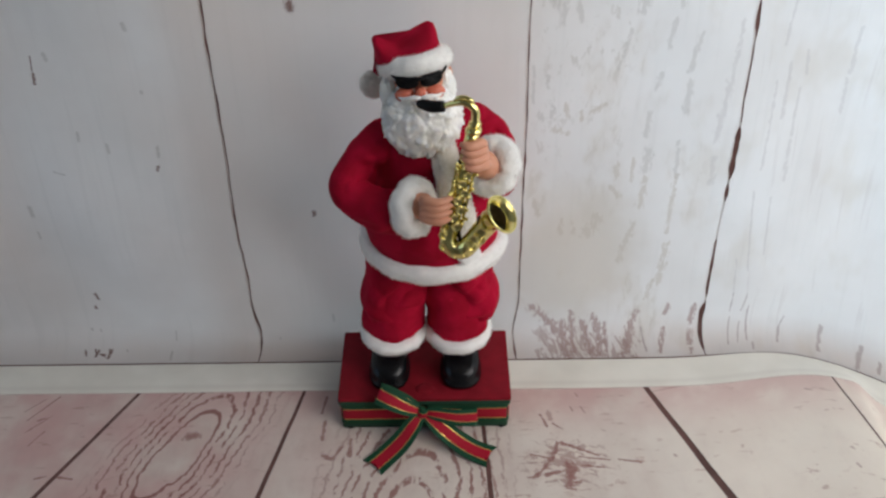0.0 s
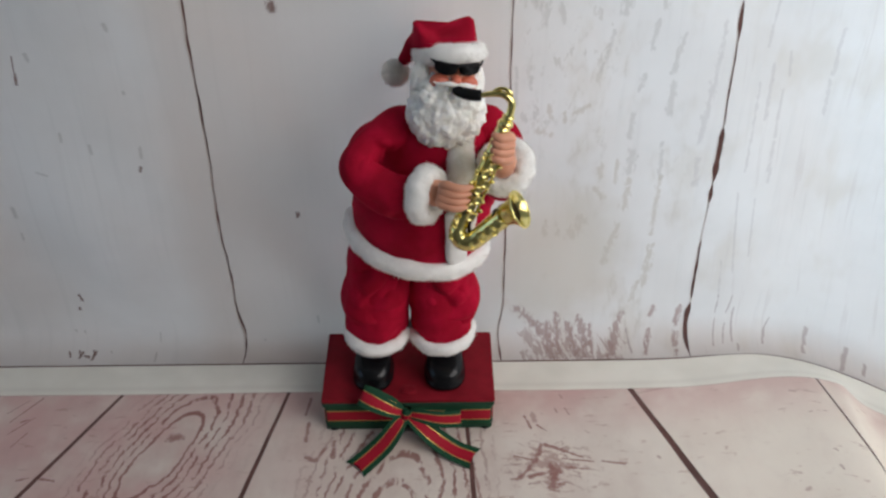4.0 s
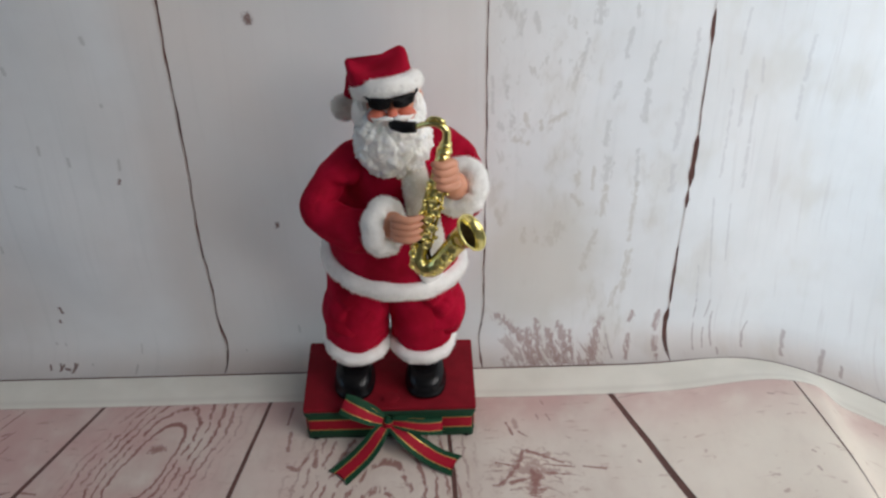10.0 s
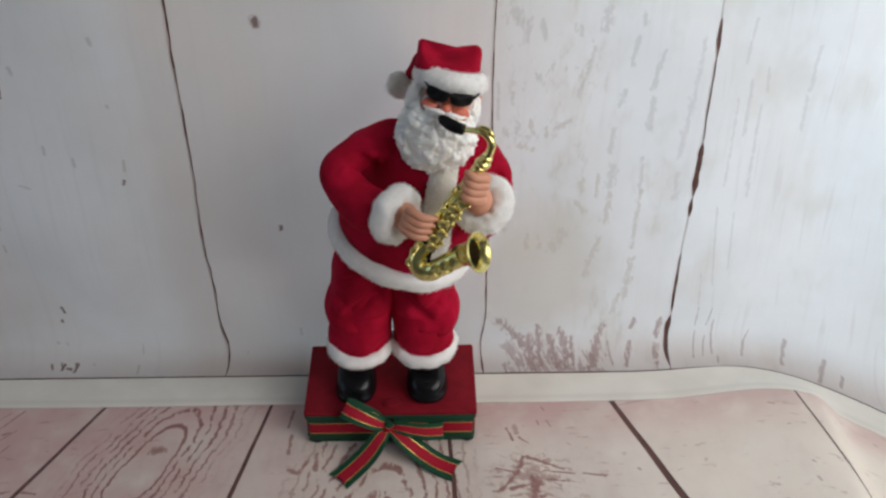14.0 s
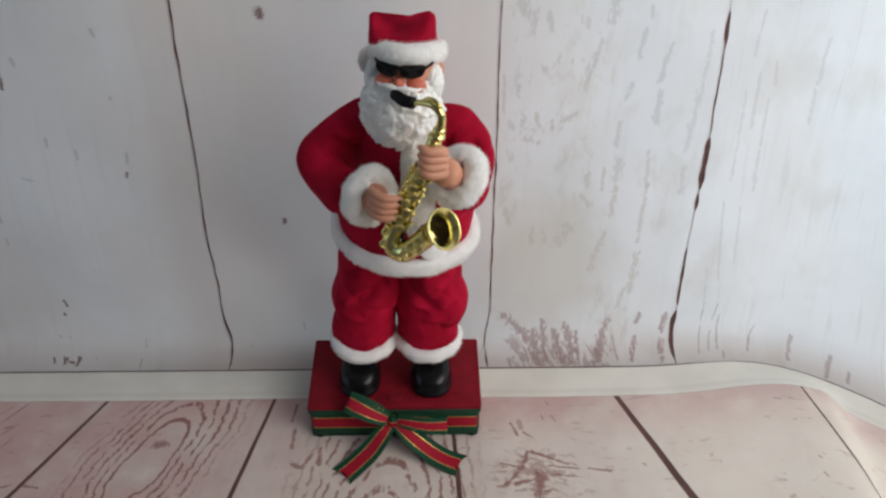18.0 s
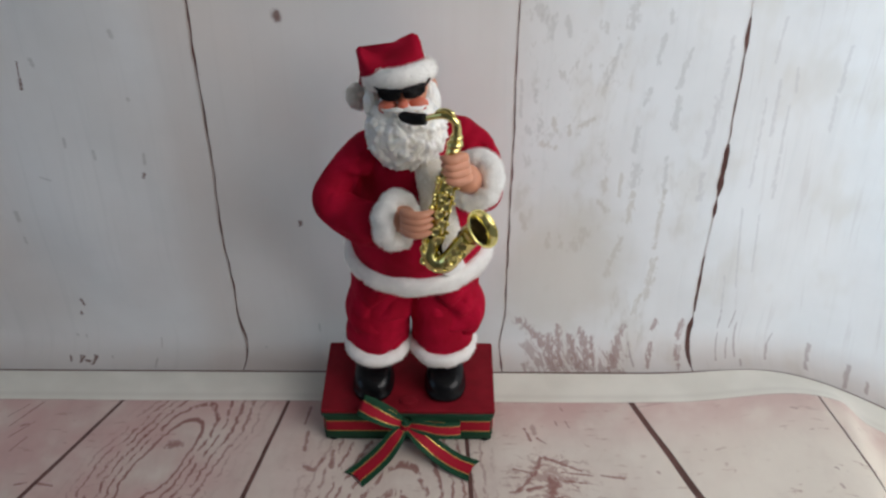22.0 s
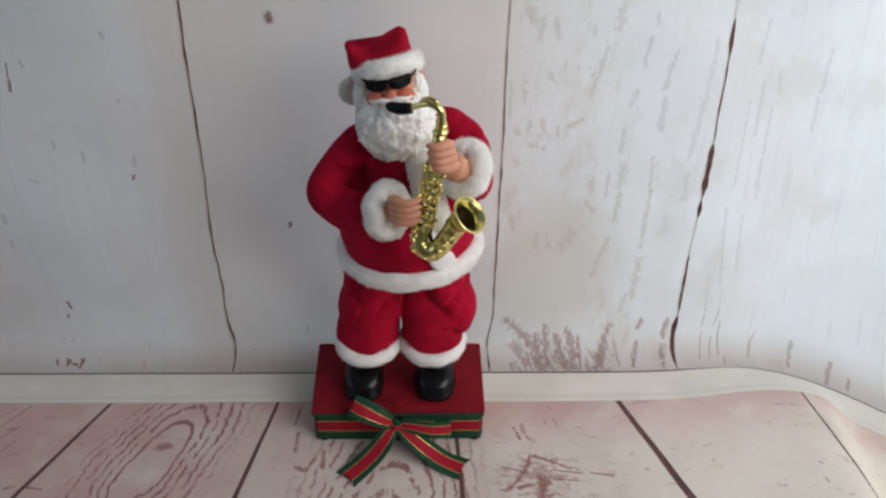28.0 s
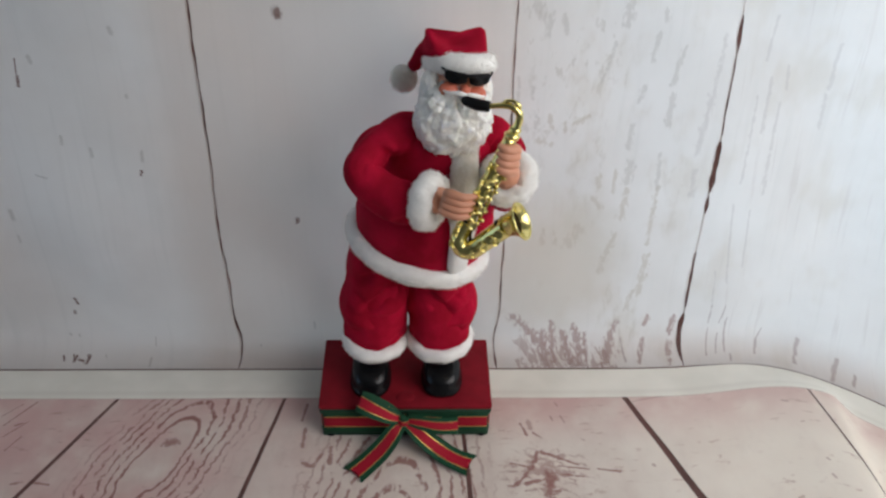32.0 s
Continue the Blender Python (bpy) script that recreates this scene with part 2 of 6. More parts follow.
CURLED = (
    (0.256, 0.0364, 0.2547, 0.0111, 0.00077), (0.2647, 0.0309, 0.2631, 0.0126, 0.00077), (0.2698, 0.0494, 0.271, 0.0141, 0.00085), (0.2754, 0.0113, 0.2753, 0.005, 0.00106), (0.2981, 0.0267, 0.2963, 0.013, 0.00106),
    (0.3308, 0.032, 0.3274, 0.0104, 0.0017), (0.3596, 0.0251, 0.3536, 0.0036, 0.0017), (0.3714, 0.0176, 0.3684, 0.0072, 0.00128), (0.1811, 0.0284, 0.1847, 0.0077, 0.00085), (0.3018, 0.0367, 0.2981, 0.0267, 0.00064),
    (0.2644, 0.0427, 0.2666, 0.0623, 0.00055), (0.2551, 0.0426, 0.2552, 0.0617, 0.00055),
)
SPECKS = (
    (-0.2677, 0.2751, -0.2685, 0.2674, 0.00112), (-0.2668, 0.2877, -0.2679, 0.2772, 0.00062), (-0.191, 0.2055, -0.1916, 0.2026, 0.00123), (-0.0846, 0.3259, -0.0842, 0.3227, 0.00309), (-0.2707, 0.0725, -0.2691, 0.0671, 0.00136),
    (-0.2735, 0.0584, -0.2733, 0.0572, 0.00136), (-0.2785, 0.0087, -0.2762, 0.0144, 0.00112), (-0.2792, 0.0152, -0.278, 0.011, 0.00093), (-0.2742, 0.011, -0.2707, 0.0096, 0.00123), (-0.2678, 0.0071, -0.2653, 0.0143, 0.00123),
    (-0.2673, 0.0151, -0.2662, 0.0109, 0.00093), (-0.2876, 0.0145, -0.2864, 0.0102, 0.00093), (-0.0819, 0.1619, -0.0821, 0.1594, 0.00154),
)
SMUDGES = (
    (-0.1886, 0.2213, -0.189, 0.214, 0.00128), (-0.2461, 0.23, -0.2463, 0.2237, 0.00128), (-0.2258, 0.2218, -0.2255, 0.2153, 0.00128), (-0.3025, 0.1581, -0.3021, 0.1505, 0.00213), (-0.3025, 0.1336, -0.3023, 0.128, 0.00106), (-0.2821, 0.0342, -0.2813, 0.0332, 0.00106),
    (-0.2746, 0.0337, -0.2743, 0.0318, 0.00085), (-0.2148, 0.0044, -0.2143, 0.0127, 0.00106), (-0.1229, 0.0253, -0.123, 0.0245, 0.00085), (-0.1929, 0.2643, -0.1923, 0.2634, 0.00128), (-0.2525, 0.015, -0.2519, 0.0134, 0.00077),
    (-0.1954, 0.3153, -0.1944, 0.3112, 0.0017), (-0.2565, 0.2902, -0.2556, 0.2861, 0.0017), (-0.2108, 0.0241, -0.2105, 0.0333, 0.00064), (-0.0766, 0.0528, -0.0765, 0.0442, 0.00106), (-0.2638, 0.1938, -0.2724, 0.1952, 0.00085),
)
BURST = (
    (0.0998, -0.0939, 0.0957, -0.1081, 0.00191), (0.0957, -0.1081, 0.082, -0.1265, 0.00191), (0.0819, -0.127, 0.0757, -0.1279, 0.00085), (0.1032, -0.0939, 0.1154, -0.0996, 0.00149), (0.1154, -0.0996, 0.1294, -0.1068, 0.00094),
    (0.1436, -0.1107, 0.1518, -0.1124, 0.00077), (0.1518, -0.1124, 0.16, -0.1135, 0.00128), (0.0893, -0.0643, 0.0938, -0.0764, 0.00106), (0.0983, -0.0734, 0.1052, -0.0793, 0.00085), (0.1075, -0.1163, 0.1067, -0.135, 0.00426),
    (0.1159, -0.1163, 0.1322, -0.1189, 0.00085), (0.1146, -0.108, 0.1373, -0.1112, 0.00064), (0.0791, -0.1052, 0.0914, -0.1092, 0.00077), (0.0882, -0.1255, 0.0986, -0.1234, 0.0017),
)
SCRATCHES = (
    (0.1821, -0.0397, 0.2103, -0.0337, 0.00055), (0.2151, -0.0326, 0.2364, -0.0301, 0.00043), (0.0957, -0.0613, 0.0969, -0.0686, 0.00213), (0.1189, -0.0397, 0.1208, -0.0441, 0.00064), (0.1139, -0.0553, 0.1152, -0.0602, 0.00085),
    (0.1861, -0.107, 0.1872, -0.1082, 0.00106), (0.0723, -0.0708, 0.0758, -0.0715, 0.00064), (0.3138, -0.1273, 0.3145, -0.1299, 0.00128), (0.3148, -0.111, 0.3158, -0.1125, 0.00106), (0.3004, -0.0502, 0.3041, -0.0515, 0.00085),
    (0.1219, -0.0553, 0.1247, -0.0627, 0.00064), (0.1347, -0.0795, 0.1378, -0.0819, 0.00068), (0.0564, -0.0895, 0.05, -0.0888, 0.00085),
)
LEFT_GRAIN = (
    (-0.1815, -0.083, -0.1765, -0.0815, 0.0040), (-0.0785, -0.0695, -0.0793, -0.0888, 0.0017), (-0.0775, -0.1046, -0.07, -0.1079, 0.0017), (-0.07, -0.1079, -0.064, -0.0968, 0.0017), (-0.0571, -0.0888, -0.0569, -0.1046, 0.00191),
    (-0.3124, -0.0637, -0.2943, -0.0381, 0.00068), (-0.3178, -0.0547, -0.3048, -0.0406, 0.00043), (-0.3031, -0.09, -0.2952, -0.0756, 0.00064), (-0.31, -0.0767, -0.2942, -0.059, 0.00043), (-0.2872, -0.1232, -0.2796, -0.1212, 0.00106),
    (-0.2744, -0.1213, -0.26, -0.1241, 0.00106), (-0.3036, -0.0638, -0.2987, -0.0614, 0.00085), (-0.0793, -0.0416, -0.0817, -0.0603, 0.00106),
)


def brushed(n, p, rows, edge, rough):
    """Marks drawn from end to end of each row, their edges broken by the noise edge."""
    def vmath(op, a, b):
        v = n.t.nodes.new("ShaderNodeVectorMath")
        v.operation = op
        n.put(v.inputs[0], a)
        n.put(v.inputs[1], b)
        return v.outputs["Value"] if op in ("DOT_PRODUCT", "DISTANCE") else v.outputs[0]

    near = None
    for u0, s0, u1, s1, w in rows:
        du, ds = u1 - u0, s1 - s0
        long = max(du * du + ds * ds, 1e-8)
        d = vmath("SUBTRACT", p, (u0, s0, 0.0))
        t = n.math("MINIMUM", n.math("MAXIMUM", vmath("DOT_PRODUCT", d, (du / long, ds / long, 0.0)), 0.0), 1.0)
        gap = n.math("DIVIDE", vmath("DISTANCE", d, vmath("MULTIPLY", n.vec(t, t, 0.0), (du, ds, 0.0))), w)
        near = gap if near is None else n.math("MINIMUM", near, gap)
    near = n.math("ADD", near, n.math("MULTIPLY", n.math("SUBTRACT", edge, 0.5), rough))
    return n.math("SUBTRACT", 1.0, n.step(near, 0.45, 1.25))


def wall_print():
    n = Nodes("printed_whitewashed_boards")
    u, s = n.uv()
    p = n.vec(u, s)
    base = n.mix(n.step(n.noise(p, 9.0, 4.0), 0.3, 0.7), (0.665, 0.625, 0.60), (0.735, 0.70, 0.68))
    base = n.mix(n.math("MULTIPLY", flecks(n, u, s, 160.0, 7.0, 0.5, 0.75, 3.1), 0.22), base, (0.56, 0.535, 0.51))
    right = n.step(u, 0.070, 0.082)
    # worn paint: soft tan patches, and sharper chips inside them
    worn = n.math("MULTIPLY", n.step(n.noise(n.vec(n.math("MULTIPLY", u, 26.0), n.math("MULTIPLY", s, 13.0), 2.0), 1.0, 3.0), 0.5, 0.68), right)
    base = n.mix(n.math("MULTIPLY", worn, 0.32), base, (0.55, 0.48, 0.40))
    tan = n.math("MULTIPLY", flecks(n, u, s, 170.0, 60.0, 0.50, 0.57, 7.7), n.math("MULTIPLY", worn, n.math("SUBTRACT", 1.0, n.step(u, 0.19, 0.23))))
    base = n.mix(n.math("MULTIPLY", tan, 0.35), base, (0.48, 0.42, 0.36))
    # faint upright grain towards the far end
    lean = n.math("ADD", u, n.math("MULTIPLY", s, 0.03))
    streak = n.math("MULTIPLY", flecks(n, lean, s, 240.0, 9.0, 0.58, 0.66, 1.3), n.math("MULTIPLY", n.step(u, 0.20, 0.25), n.step(n.noise(p, 12.0, 1.0), 0.35, 0.55)))
    base = n.mix(n.math("MULTIPLY", streak, 0.22), base, (0.48, 0.41, 0.39))
    # chips along the foot of the board, and flakes in its upper part
    rise = n.math("SUBTRACT", s, n.math("MULTIPLY", n.math("SUBTRACT", 0.15, u), 0.25))
    foot = n.math("MULTIPLY", n.between(u, 0.088, 0.185, 0.014), n.math("SUBTRACT", 1.0, n.step(rise, 0.008, 0.050)))
    chip = n.step(n.math("ADD", n.noise(n.vec(n.math("MULTIPLY", n.math("ADD", u, n.math("MULTIPLY", s, 0.35)), 250.0), n.math("MULTIPLY", s, 75.0), 9.2), 1.0, 5.0, 0.7, 0.5), n.math("MULTIPLY", n.math("SUBTRACT", foot, 1.0), 0.25)), 0.475, 0.525)
    base = n.mix(n.math("MULTIPLY", n.math("MULTIPLY", chip, n.step(foot, 0.0, 0.2)), 0.62), base, (0.36, 0.245, 0.225))
    upper = n.math("MULTIPLY", n.math("MULTIPLY", n.between(u, 0.078, 0.150, 0.010), n.step(s, 0.17, 0.22)), n.step(n.noise(p, 26.0, 2.0), 0.46, 0.60))
    flake = n.math("MULTIPLY", flecks(n, u, s, 230.0, 120.0, 0.55, 0.62, 11.3), upper)
    base = n.mix(n.math("MULTIPLY", flake, 0.42), base, (0.46, 0.41, 0.36))
    # a yellowed patch low on the same board, toned darker for shade by the toy
    yu, ys = n.math("DIVIDE", n.math("SUBTRACT", u, 0.118), 0.062), n.math("DIVIDE", n.math("SUBTRACT", s, 0.105), 0.075)
    far = n.math("ADD", n.math("ADD", n.math("MULTIPLY", yu, yu), n.math("MULTIPLY", ys, ys)), n.math("MULTIPLY", n.noise(p, 30.0, 4.0), 0.9))
    base = n.mix(n.math("MULTIPLY", n.math("SUBTRACT", 1.0, n.step(far, 0.6, 1.7)), 0.60), base, (0.55, 0.48, 0.40))
    # the board behind the toy: warmer grey print, darkened to paint in light falloff
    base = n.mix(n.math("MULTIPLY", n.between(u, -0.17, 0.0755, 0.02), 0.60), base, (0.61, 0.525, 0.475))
    # printed wear: brushed marks with broken edges
    fray = n.noise(n.vec(n.math("MULTIPLY", u, 420.0), n.math("MULTIPLY", s, 150.0), 2.0), 1.0, 5.0, 0.7, 0.3)
    fine = n.noise(p, 800.0, 4.0, 0.7)
    for rows, edge, rough, amount, tone in ((UPPER, fray, 7.0, 0.46, (0.47, 0.43, 0.40)), (MIDDLE, fray, 7.5, 0.52, (0.49, 0.42, 0.35)), (SLANTED, fray, 6.0, 0.36, (0.46, 0.41, 0.40)), (CHIPS, fray, 7.0, 0.78, (0.36, 0.245, 0.225)),
                                            (CURLED, fray, 4.0, 0.66, (0.36, 0.28, 0.27)), (SPECKS, fine, 5.0, 0.92, (0.17, 0.085, 0.07)), (SMUDGES, fine, 4.0, 0.45, (0.36, 0.32, 0.29))):
        base = n.mix(n.math("MULTIPLY", brushed(n, p, rows, edge, rough), amount), base, tone)
    n.set(Base_Color=base, Roughness=0.62, Specular_IOR_Level=0.35)
    n.bump(n.noise(p, 55.0, 2.0), 0.15, 0.002)
    n.thin(0.25, base)
    return n.mat


def floor_print():
    n = Nodes("printed_pink_floorboards")
    u, s = n.uv()
    p = n.vec(u, s)
    base = n.mix(n.step(n.noise(p, 14.0, 4.0), 0.3, 0.7), (0.64, 0.555, 0.49), (0.74, 0.675, 0.60))
    # creamier print to the right, paled further in place of window light there
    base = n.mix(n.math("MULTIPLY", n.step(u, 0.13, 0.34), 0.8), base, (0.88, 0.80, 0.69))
    pink = n.math("MULTIPLY", n.step(s, -0.095, -0.030), n.step(n.noise(p, 22.0), 0.20, 0.6))
    pink = n.math("MAXIMUM", pink, n.math("MULTIPLY", n.math("SUBTRACT", 1.0, n.step(u, -0.22, 0.02)), n.step(n.noise(p, 16.0, 3.0), 0.25, 0.65)))
    base = n.mix(n.math("MULTIPLY", pink, n.math("SUBTRACT", 0.85, n.math("MULTIPLY", n.step(u, 0.1, 0.25), 0.20))), base, (0.565, 0.345, 0.325))
    cloud = n.step(n.noise(n.vec(n.math("MULTIPLY", u, 60.0), n.math("MULTIPLY", s, 28.0), 5.0), 1.0, 5.0, 0.65), 0.45, 0.75)
    base = n.mix(n.math("MULTIPLY", cloud, n.math("SUBTRACT", 0.35, n.math("MULTIPLY", n.step(u, 0.06, 0.2), 0.24))), base, (0.47, 0.335, 0.30))
    warp = n.math("MULTIPLY", n.math("SUBTRACT", n.noise(p, 26.0, 2.0), 0.5), 0.016)
    jag = n.math("MULTIPLY", n.math("SUBTRACT", n.noise(p, 150.0, 4.0, 0.65), 0.5), 0.0085)
    ink = (0.27, 0.115, 0.098)

    def rings(cu, cs, slope, a, b, gap, inner, reach, amount, base, seed):
        y = n.math("SUBTRACT", s, cs)
        x = n.math("ADD", n.math("ADD", n.math("SUBTRACT", n.math("SUBTRACT", u, cu), n.math("MULTIPLY", y, slope)), warp), jag)
        r = n.math("SQRT", n.math("ADD", n.math("POWER", n.math("DIVIDE", x, a), 2.0), n.math("POWER", n.math("DIVIDE", y, b), 2.0)))
        line = n.step(n.math("COSINE", n.math("MULTIPLY", n.math("SUBTRACT", r, 1.0), 6.2832 / gap)), 0.45, 0.85)
        first = n.math("SUBTRACT", 1.0, n.step(r, 1.0 + gap * 0.4, 1.0 + gap * 0.6))
        broken = n.math("MAXIMUM", first, flecks(n, u, s, 130.0, 60.0, 0.40, 0.52, seed))
        m = n.math("MULTIPLY", n.math("MULTIPLY", line, broken), n.math("MULTIPLY", n.step(r, inner, inner + 0.08), n.math("SUBTRACT", 1.0, n.step(r, reach * 0.6, reach))))
        return n.mix(n.math("MULTIPLY", m, amount), base, ink)

    base = rings(-0.186, -0.100, 0.40, 0.0172, 0.044, 0.39, 0.85, 3.6, 0.92, base, 2.0)
    base = rings(-0.020, -0.230, 0.12, 0.0200, 0.075, 0.36, 0.85, 4.4, 0.85, base, 5.0)
    fray = n.noise(p, 170.0, 5.0, 0.75)
    for rows, rough, amount in ((BURST, 6.5, 0.85), (SCRATCHES, 4.0, 0.5), (LEFT_GRAIN, 5.0, 0.75)):
        base = n.mix(n.math("MULTIPLY", brushed(n, p, rows, fray, rough), amount), base, ink)
    # splintered grain round the dark burst
    bx, by = n.math("SUBTRACT", u, 0.106), n.math("ADD", s, 0.115)
    far = n.math("SQRT", n.math("ADD", n.math("POWER", n.math("DIVIDE", bx, 0.036), 2.0), n.math("POWER", n.math("DIVIDE", by, 0.028), 2.0)))
    brush = n.vec(n.math("ADD", n.math("MULTIPLY", u, 120.0), n.math("MULTIPLY", s, 60.0)), n.math("MULTIPLY", s, 170.0), 3.0)
    splint = n.step(n.math("SUBTRACT", n.noise(brush, 1.0, 5.0, 0.65, 0.6), n.math("MULTIPLY", far, 0.14)), 0.40, 0.50)
    base = n.mix(n.math("MULTIPLY", n.math("MULTIPLY", splint, n.math("SUBTRACT", 1.0, n.step(far, 0.7, 1.3))), 0.55), base, ink)
    scuff = n.math("MULTIPLY", flecks(n, u, s, 60.0, 190.0, 0.60, 0.66, 6.1), n.step(n.noise(p, 17.0), 0.45, 0.6))
    base = n.mix(n.math("MULTIPLY", scuff, 0.55), base, (0.40, 0.24, 0.20))
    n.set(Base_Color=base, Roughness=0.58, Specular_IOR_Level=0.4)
    n.bump(n.noise(p, 60.0, 2.0), 0.12, 0.002)
    return n.mat


def skirting_print():
    n = Nodes("printed_cream_skirting")
    u, s = n.uv()
    p = n.vec(u, s)
    c = n.mix(n.step(n.noise(p, 20.0, 3.0), 0.3, 0.7), (0.71, 0.685, 0.61), (0.79, 0.765, 0.69))
    band = n.between(s, -0.030, -0.026, 0.002)
    c = n.mix(n.math("MULTIPLY", band, 0.18), c, (0.45, 0.42, 0.36))
    n.set(Base_Color=c, Roughness=0.6)
    n.bump(n.noise(p, 60.0, 2.0), 0.1, 0.002)
    return n.mat


WALL_PRINT, FLOOR_PRINT, SKIRTING = wall_print(), floor_print(), skirting_print()
GROOVE = plain("printed_dark_joint", (0.125, 0.055, 0.046), 0.7, 0, 200, 0.25, 0.1)
PAINT = plain("room_paint", (0.46, 0.45, 0.435), 0.85, 0, 12, 0.05, 0.05)
TIMBER = plain("table_timber", (0.22, 0.13, 0.07), 0.5, 0, 25, 0.3, 0.2)
CARPET = plain("room_carpet", (0.20, 0.17, 0.14), 0.95, 0, 90, 0.25, 0.4)


# ---- mesh building ----
class Build:
    """Collects vertices and faces of one mesh, with material slots."""

    def __init__(self):
        self.v, self.f, self.m, self.uv, self.smooth = [], [], [], {}, []

    def vert(self, p, uv=None):
        self.v.append(tuple(p))
        if uv is not None:
            self.uv[len(self.v) - 1] = uv
        return len(self.v) - 1

    def face(self, ids, mat=0, smooth=True):
        self.f.append(tuple(ids))
        self.m.append(mat)
        self.smooth.append(smooth)

    def grid(self, rows, mat=0, loop=False, smooth=True):
        """rows: lists of vertex ids of equal length; loop closes each row."""
        for a, b in zip(rows, rows[1:]):
            k = len(a)
            for i in range(k if loop else k - 1):
                j = (i + 1) % k
                self.face((a[i], a[j], b[j], b[i]), mat, smooth)

    def rings(self, rings, mat=0, caps=True):
        ids = [[self.vert(p) for p in ring] for ring in rings]
        self.grid(ids, mat, True)
        if caps:
            self.face(tuple(reversed(ids[0])), mat)
            self.face(tuple(ids[-1]), mat)
        return ids

    def tube(self, path, radii, mat=0, n=16, caps=True, wob=None, flat=1.0):
        pts = [Vector(p) for p in path]
        rings, side = [], None
        for i, p in enumerate(pts):
            d = (pts[min(i + 1, len(pts) - 1)] - pts[max(i - 1, 0)]).normalized()
            if side is None:
                side = d.orthogonal().normalized()
            side = (side - d * side.dot(d)).normalized()
            other = d.cross(side)
            r = radii[i] if isinstance(radii, (list, tuple)) else radii
            ring = []
            for k in range(n):
                a = 2 * math.pi * k / n
                w = 1.0 + (wob(i / max(1, len(pts) - 1), a) if wob else 0.0)
                ring.append(p + (side * math.cos(a) + other * math.sin(a) * flat) * r * w)
            rings.append(ring)
        return self.rings(rings, mat, caps)

    def ball(self, c, r, mat=0, nu=20, nv=12, turn=None, disp=None):
        c, rows = Vector(c), []
        for i in range(nv + 1):
            th = math.pi * (0.02 + 0.96 * i / nv)
            ring = []
            for k in range(nu):
                ph = 2 * math.pi * k / nu
                d = Vector((math.sin(th) * math.cos(ph), math.sin(th) * math.sin(ph), math.cos(th)))
                p = Vector((d.x * r[0], d.y * r[1], d.z * r[2]))
                if disp:
                    p *= 1.0 + disp(d)
                if turn:
                    p = turn @ p
                ring.append(c + p)
            rows.append(ring)
        return self.rings(rows[::-1], mat)

    def torus(self, c, m3, ra, rb, r, mat=0, nu=40, nv=12, rough=0.0, dz=None, seed=0.0):
        """A ring in the plane of m3's x and y, radii ra and rb, thickness r."""
        c, ids = Vector(c), []
        for i in range(nu):
            a = 2 * math.pi * i / nu
            ring = []
            for k in range(nv):
                b = 2 * math.pi * k / nv
                w = 1.0 + rough * noise.noise(Vector((3 * math.cos(a) + seed, 3 * math.sin(a), 1.5 * b)))
                p = Vector(((ra + r * w * math.cos(b)) * math.cos(a), (rb + r * w * math.cos(b)) * math.sin(a), r * 1.15 * w * math.sin(b) + (dz(a) if dz else 0)))
                ring.append(self.vert(c + m3 @ p))
            ids.append(ring)
        ids.append(ids[0])
        self.grid(ids[::-1], mat, True)

    def fuzz(self, count, length, mat, which=None, seed=1):
        """Short soft fibres over the faces so far (or those of one slot)."""
        rnd = random.Random(seed)
        pool = [f for f, m in zip(self.f, self.m) if which is None or m == which]
        areas = []
        for f in pool:
            a, b, c = (Vector(self.v[i]) for i in f[:3])
            areas.append((b - a).cross(c - a).length)
        picks = rnd.choices(pool, areas, k=count)
        for f in picks:
            q = [Vector(self.v[i]) for i in f[:4]]
            if len(q) < 4:
                continue
            s, t = rnd.random(), rnd.random()
            p = q[0].lerp(q[1], s).lerp(q[3].lerp(q[2], s), t)
            nrm = (q[1] - q[0]).cross(q[3] - q[0])
            if nrm.length < 1e-12:
                continue
            nrm.normalize()
            tan = Vector((rnd.uniform(-1, 1), rnd.uniform(-1, 1), rnd.uniform(-1, 1)))
            tip = p + (nrm + 0.55 * tan).normalized() * length * rnd.uniform(0.5, 1.2)
            sd = nrm.cross(tan).normalized() * 0.00022
            i = [self.vert(p + sd), self.vert(p - sd), self.vert(tip)]
            self.face(i, mat)

    def mesh(self, name, mats, shift=(0, 0, 0)):
        me = bpy.data.meshes.new(name)
        sx, sy, sz = shift
        me.from_pydata([(x - sx, y - sy, z - sz) for x, y, z in self.v], [], self.f)
        for m in mats:
            me.materials.append(m)
        me.polygons.foreach_set("material_index", self.m)
        me.polygons.foreach_set("use_smooth", self.smooth)
        if self.uv:
            layer = me.uv_layers.new(name="UVMap")
            for loop in me.loops:
                layer.data[loop.index].uv = self.uv.get(loop.vertex_index, (0, 0))
        me.update()
        return me


def part(name, b, mats, parent, label="", shift=(0, 0, 0)):
    ob = new(name, b.mesh(name, mats if isinstance(mats, list) else [mats], shift))
    ob.parent = parent
    return tagged(ob, label) if label else ob


def spline(pts, n):
    """n + 1 points along a smooth line through pts (Catmull-Rom)."""
    p = [Vector(q) for q in pts]
    p = [2 * p[0] - p[1]] + p + [2 * p[-1] - p[-2]]
    out, segs = [], len(p) - 3
    for i in range(n + 1):
        x = min(i / n * segs, segs - 1e-6)
        k, t = int(x), x - int(x)
        a, b, c, d = p[k:k + 4]
        out.append(0.5 * ((2 * b) + (c - a) * t + (2 * a - 5 * b + 4 * c - d) * t * t + (3 * b - a - 3 * c + d) * t ** 3))
    return out


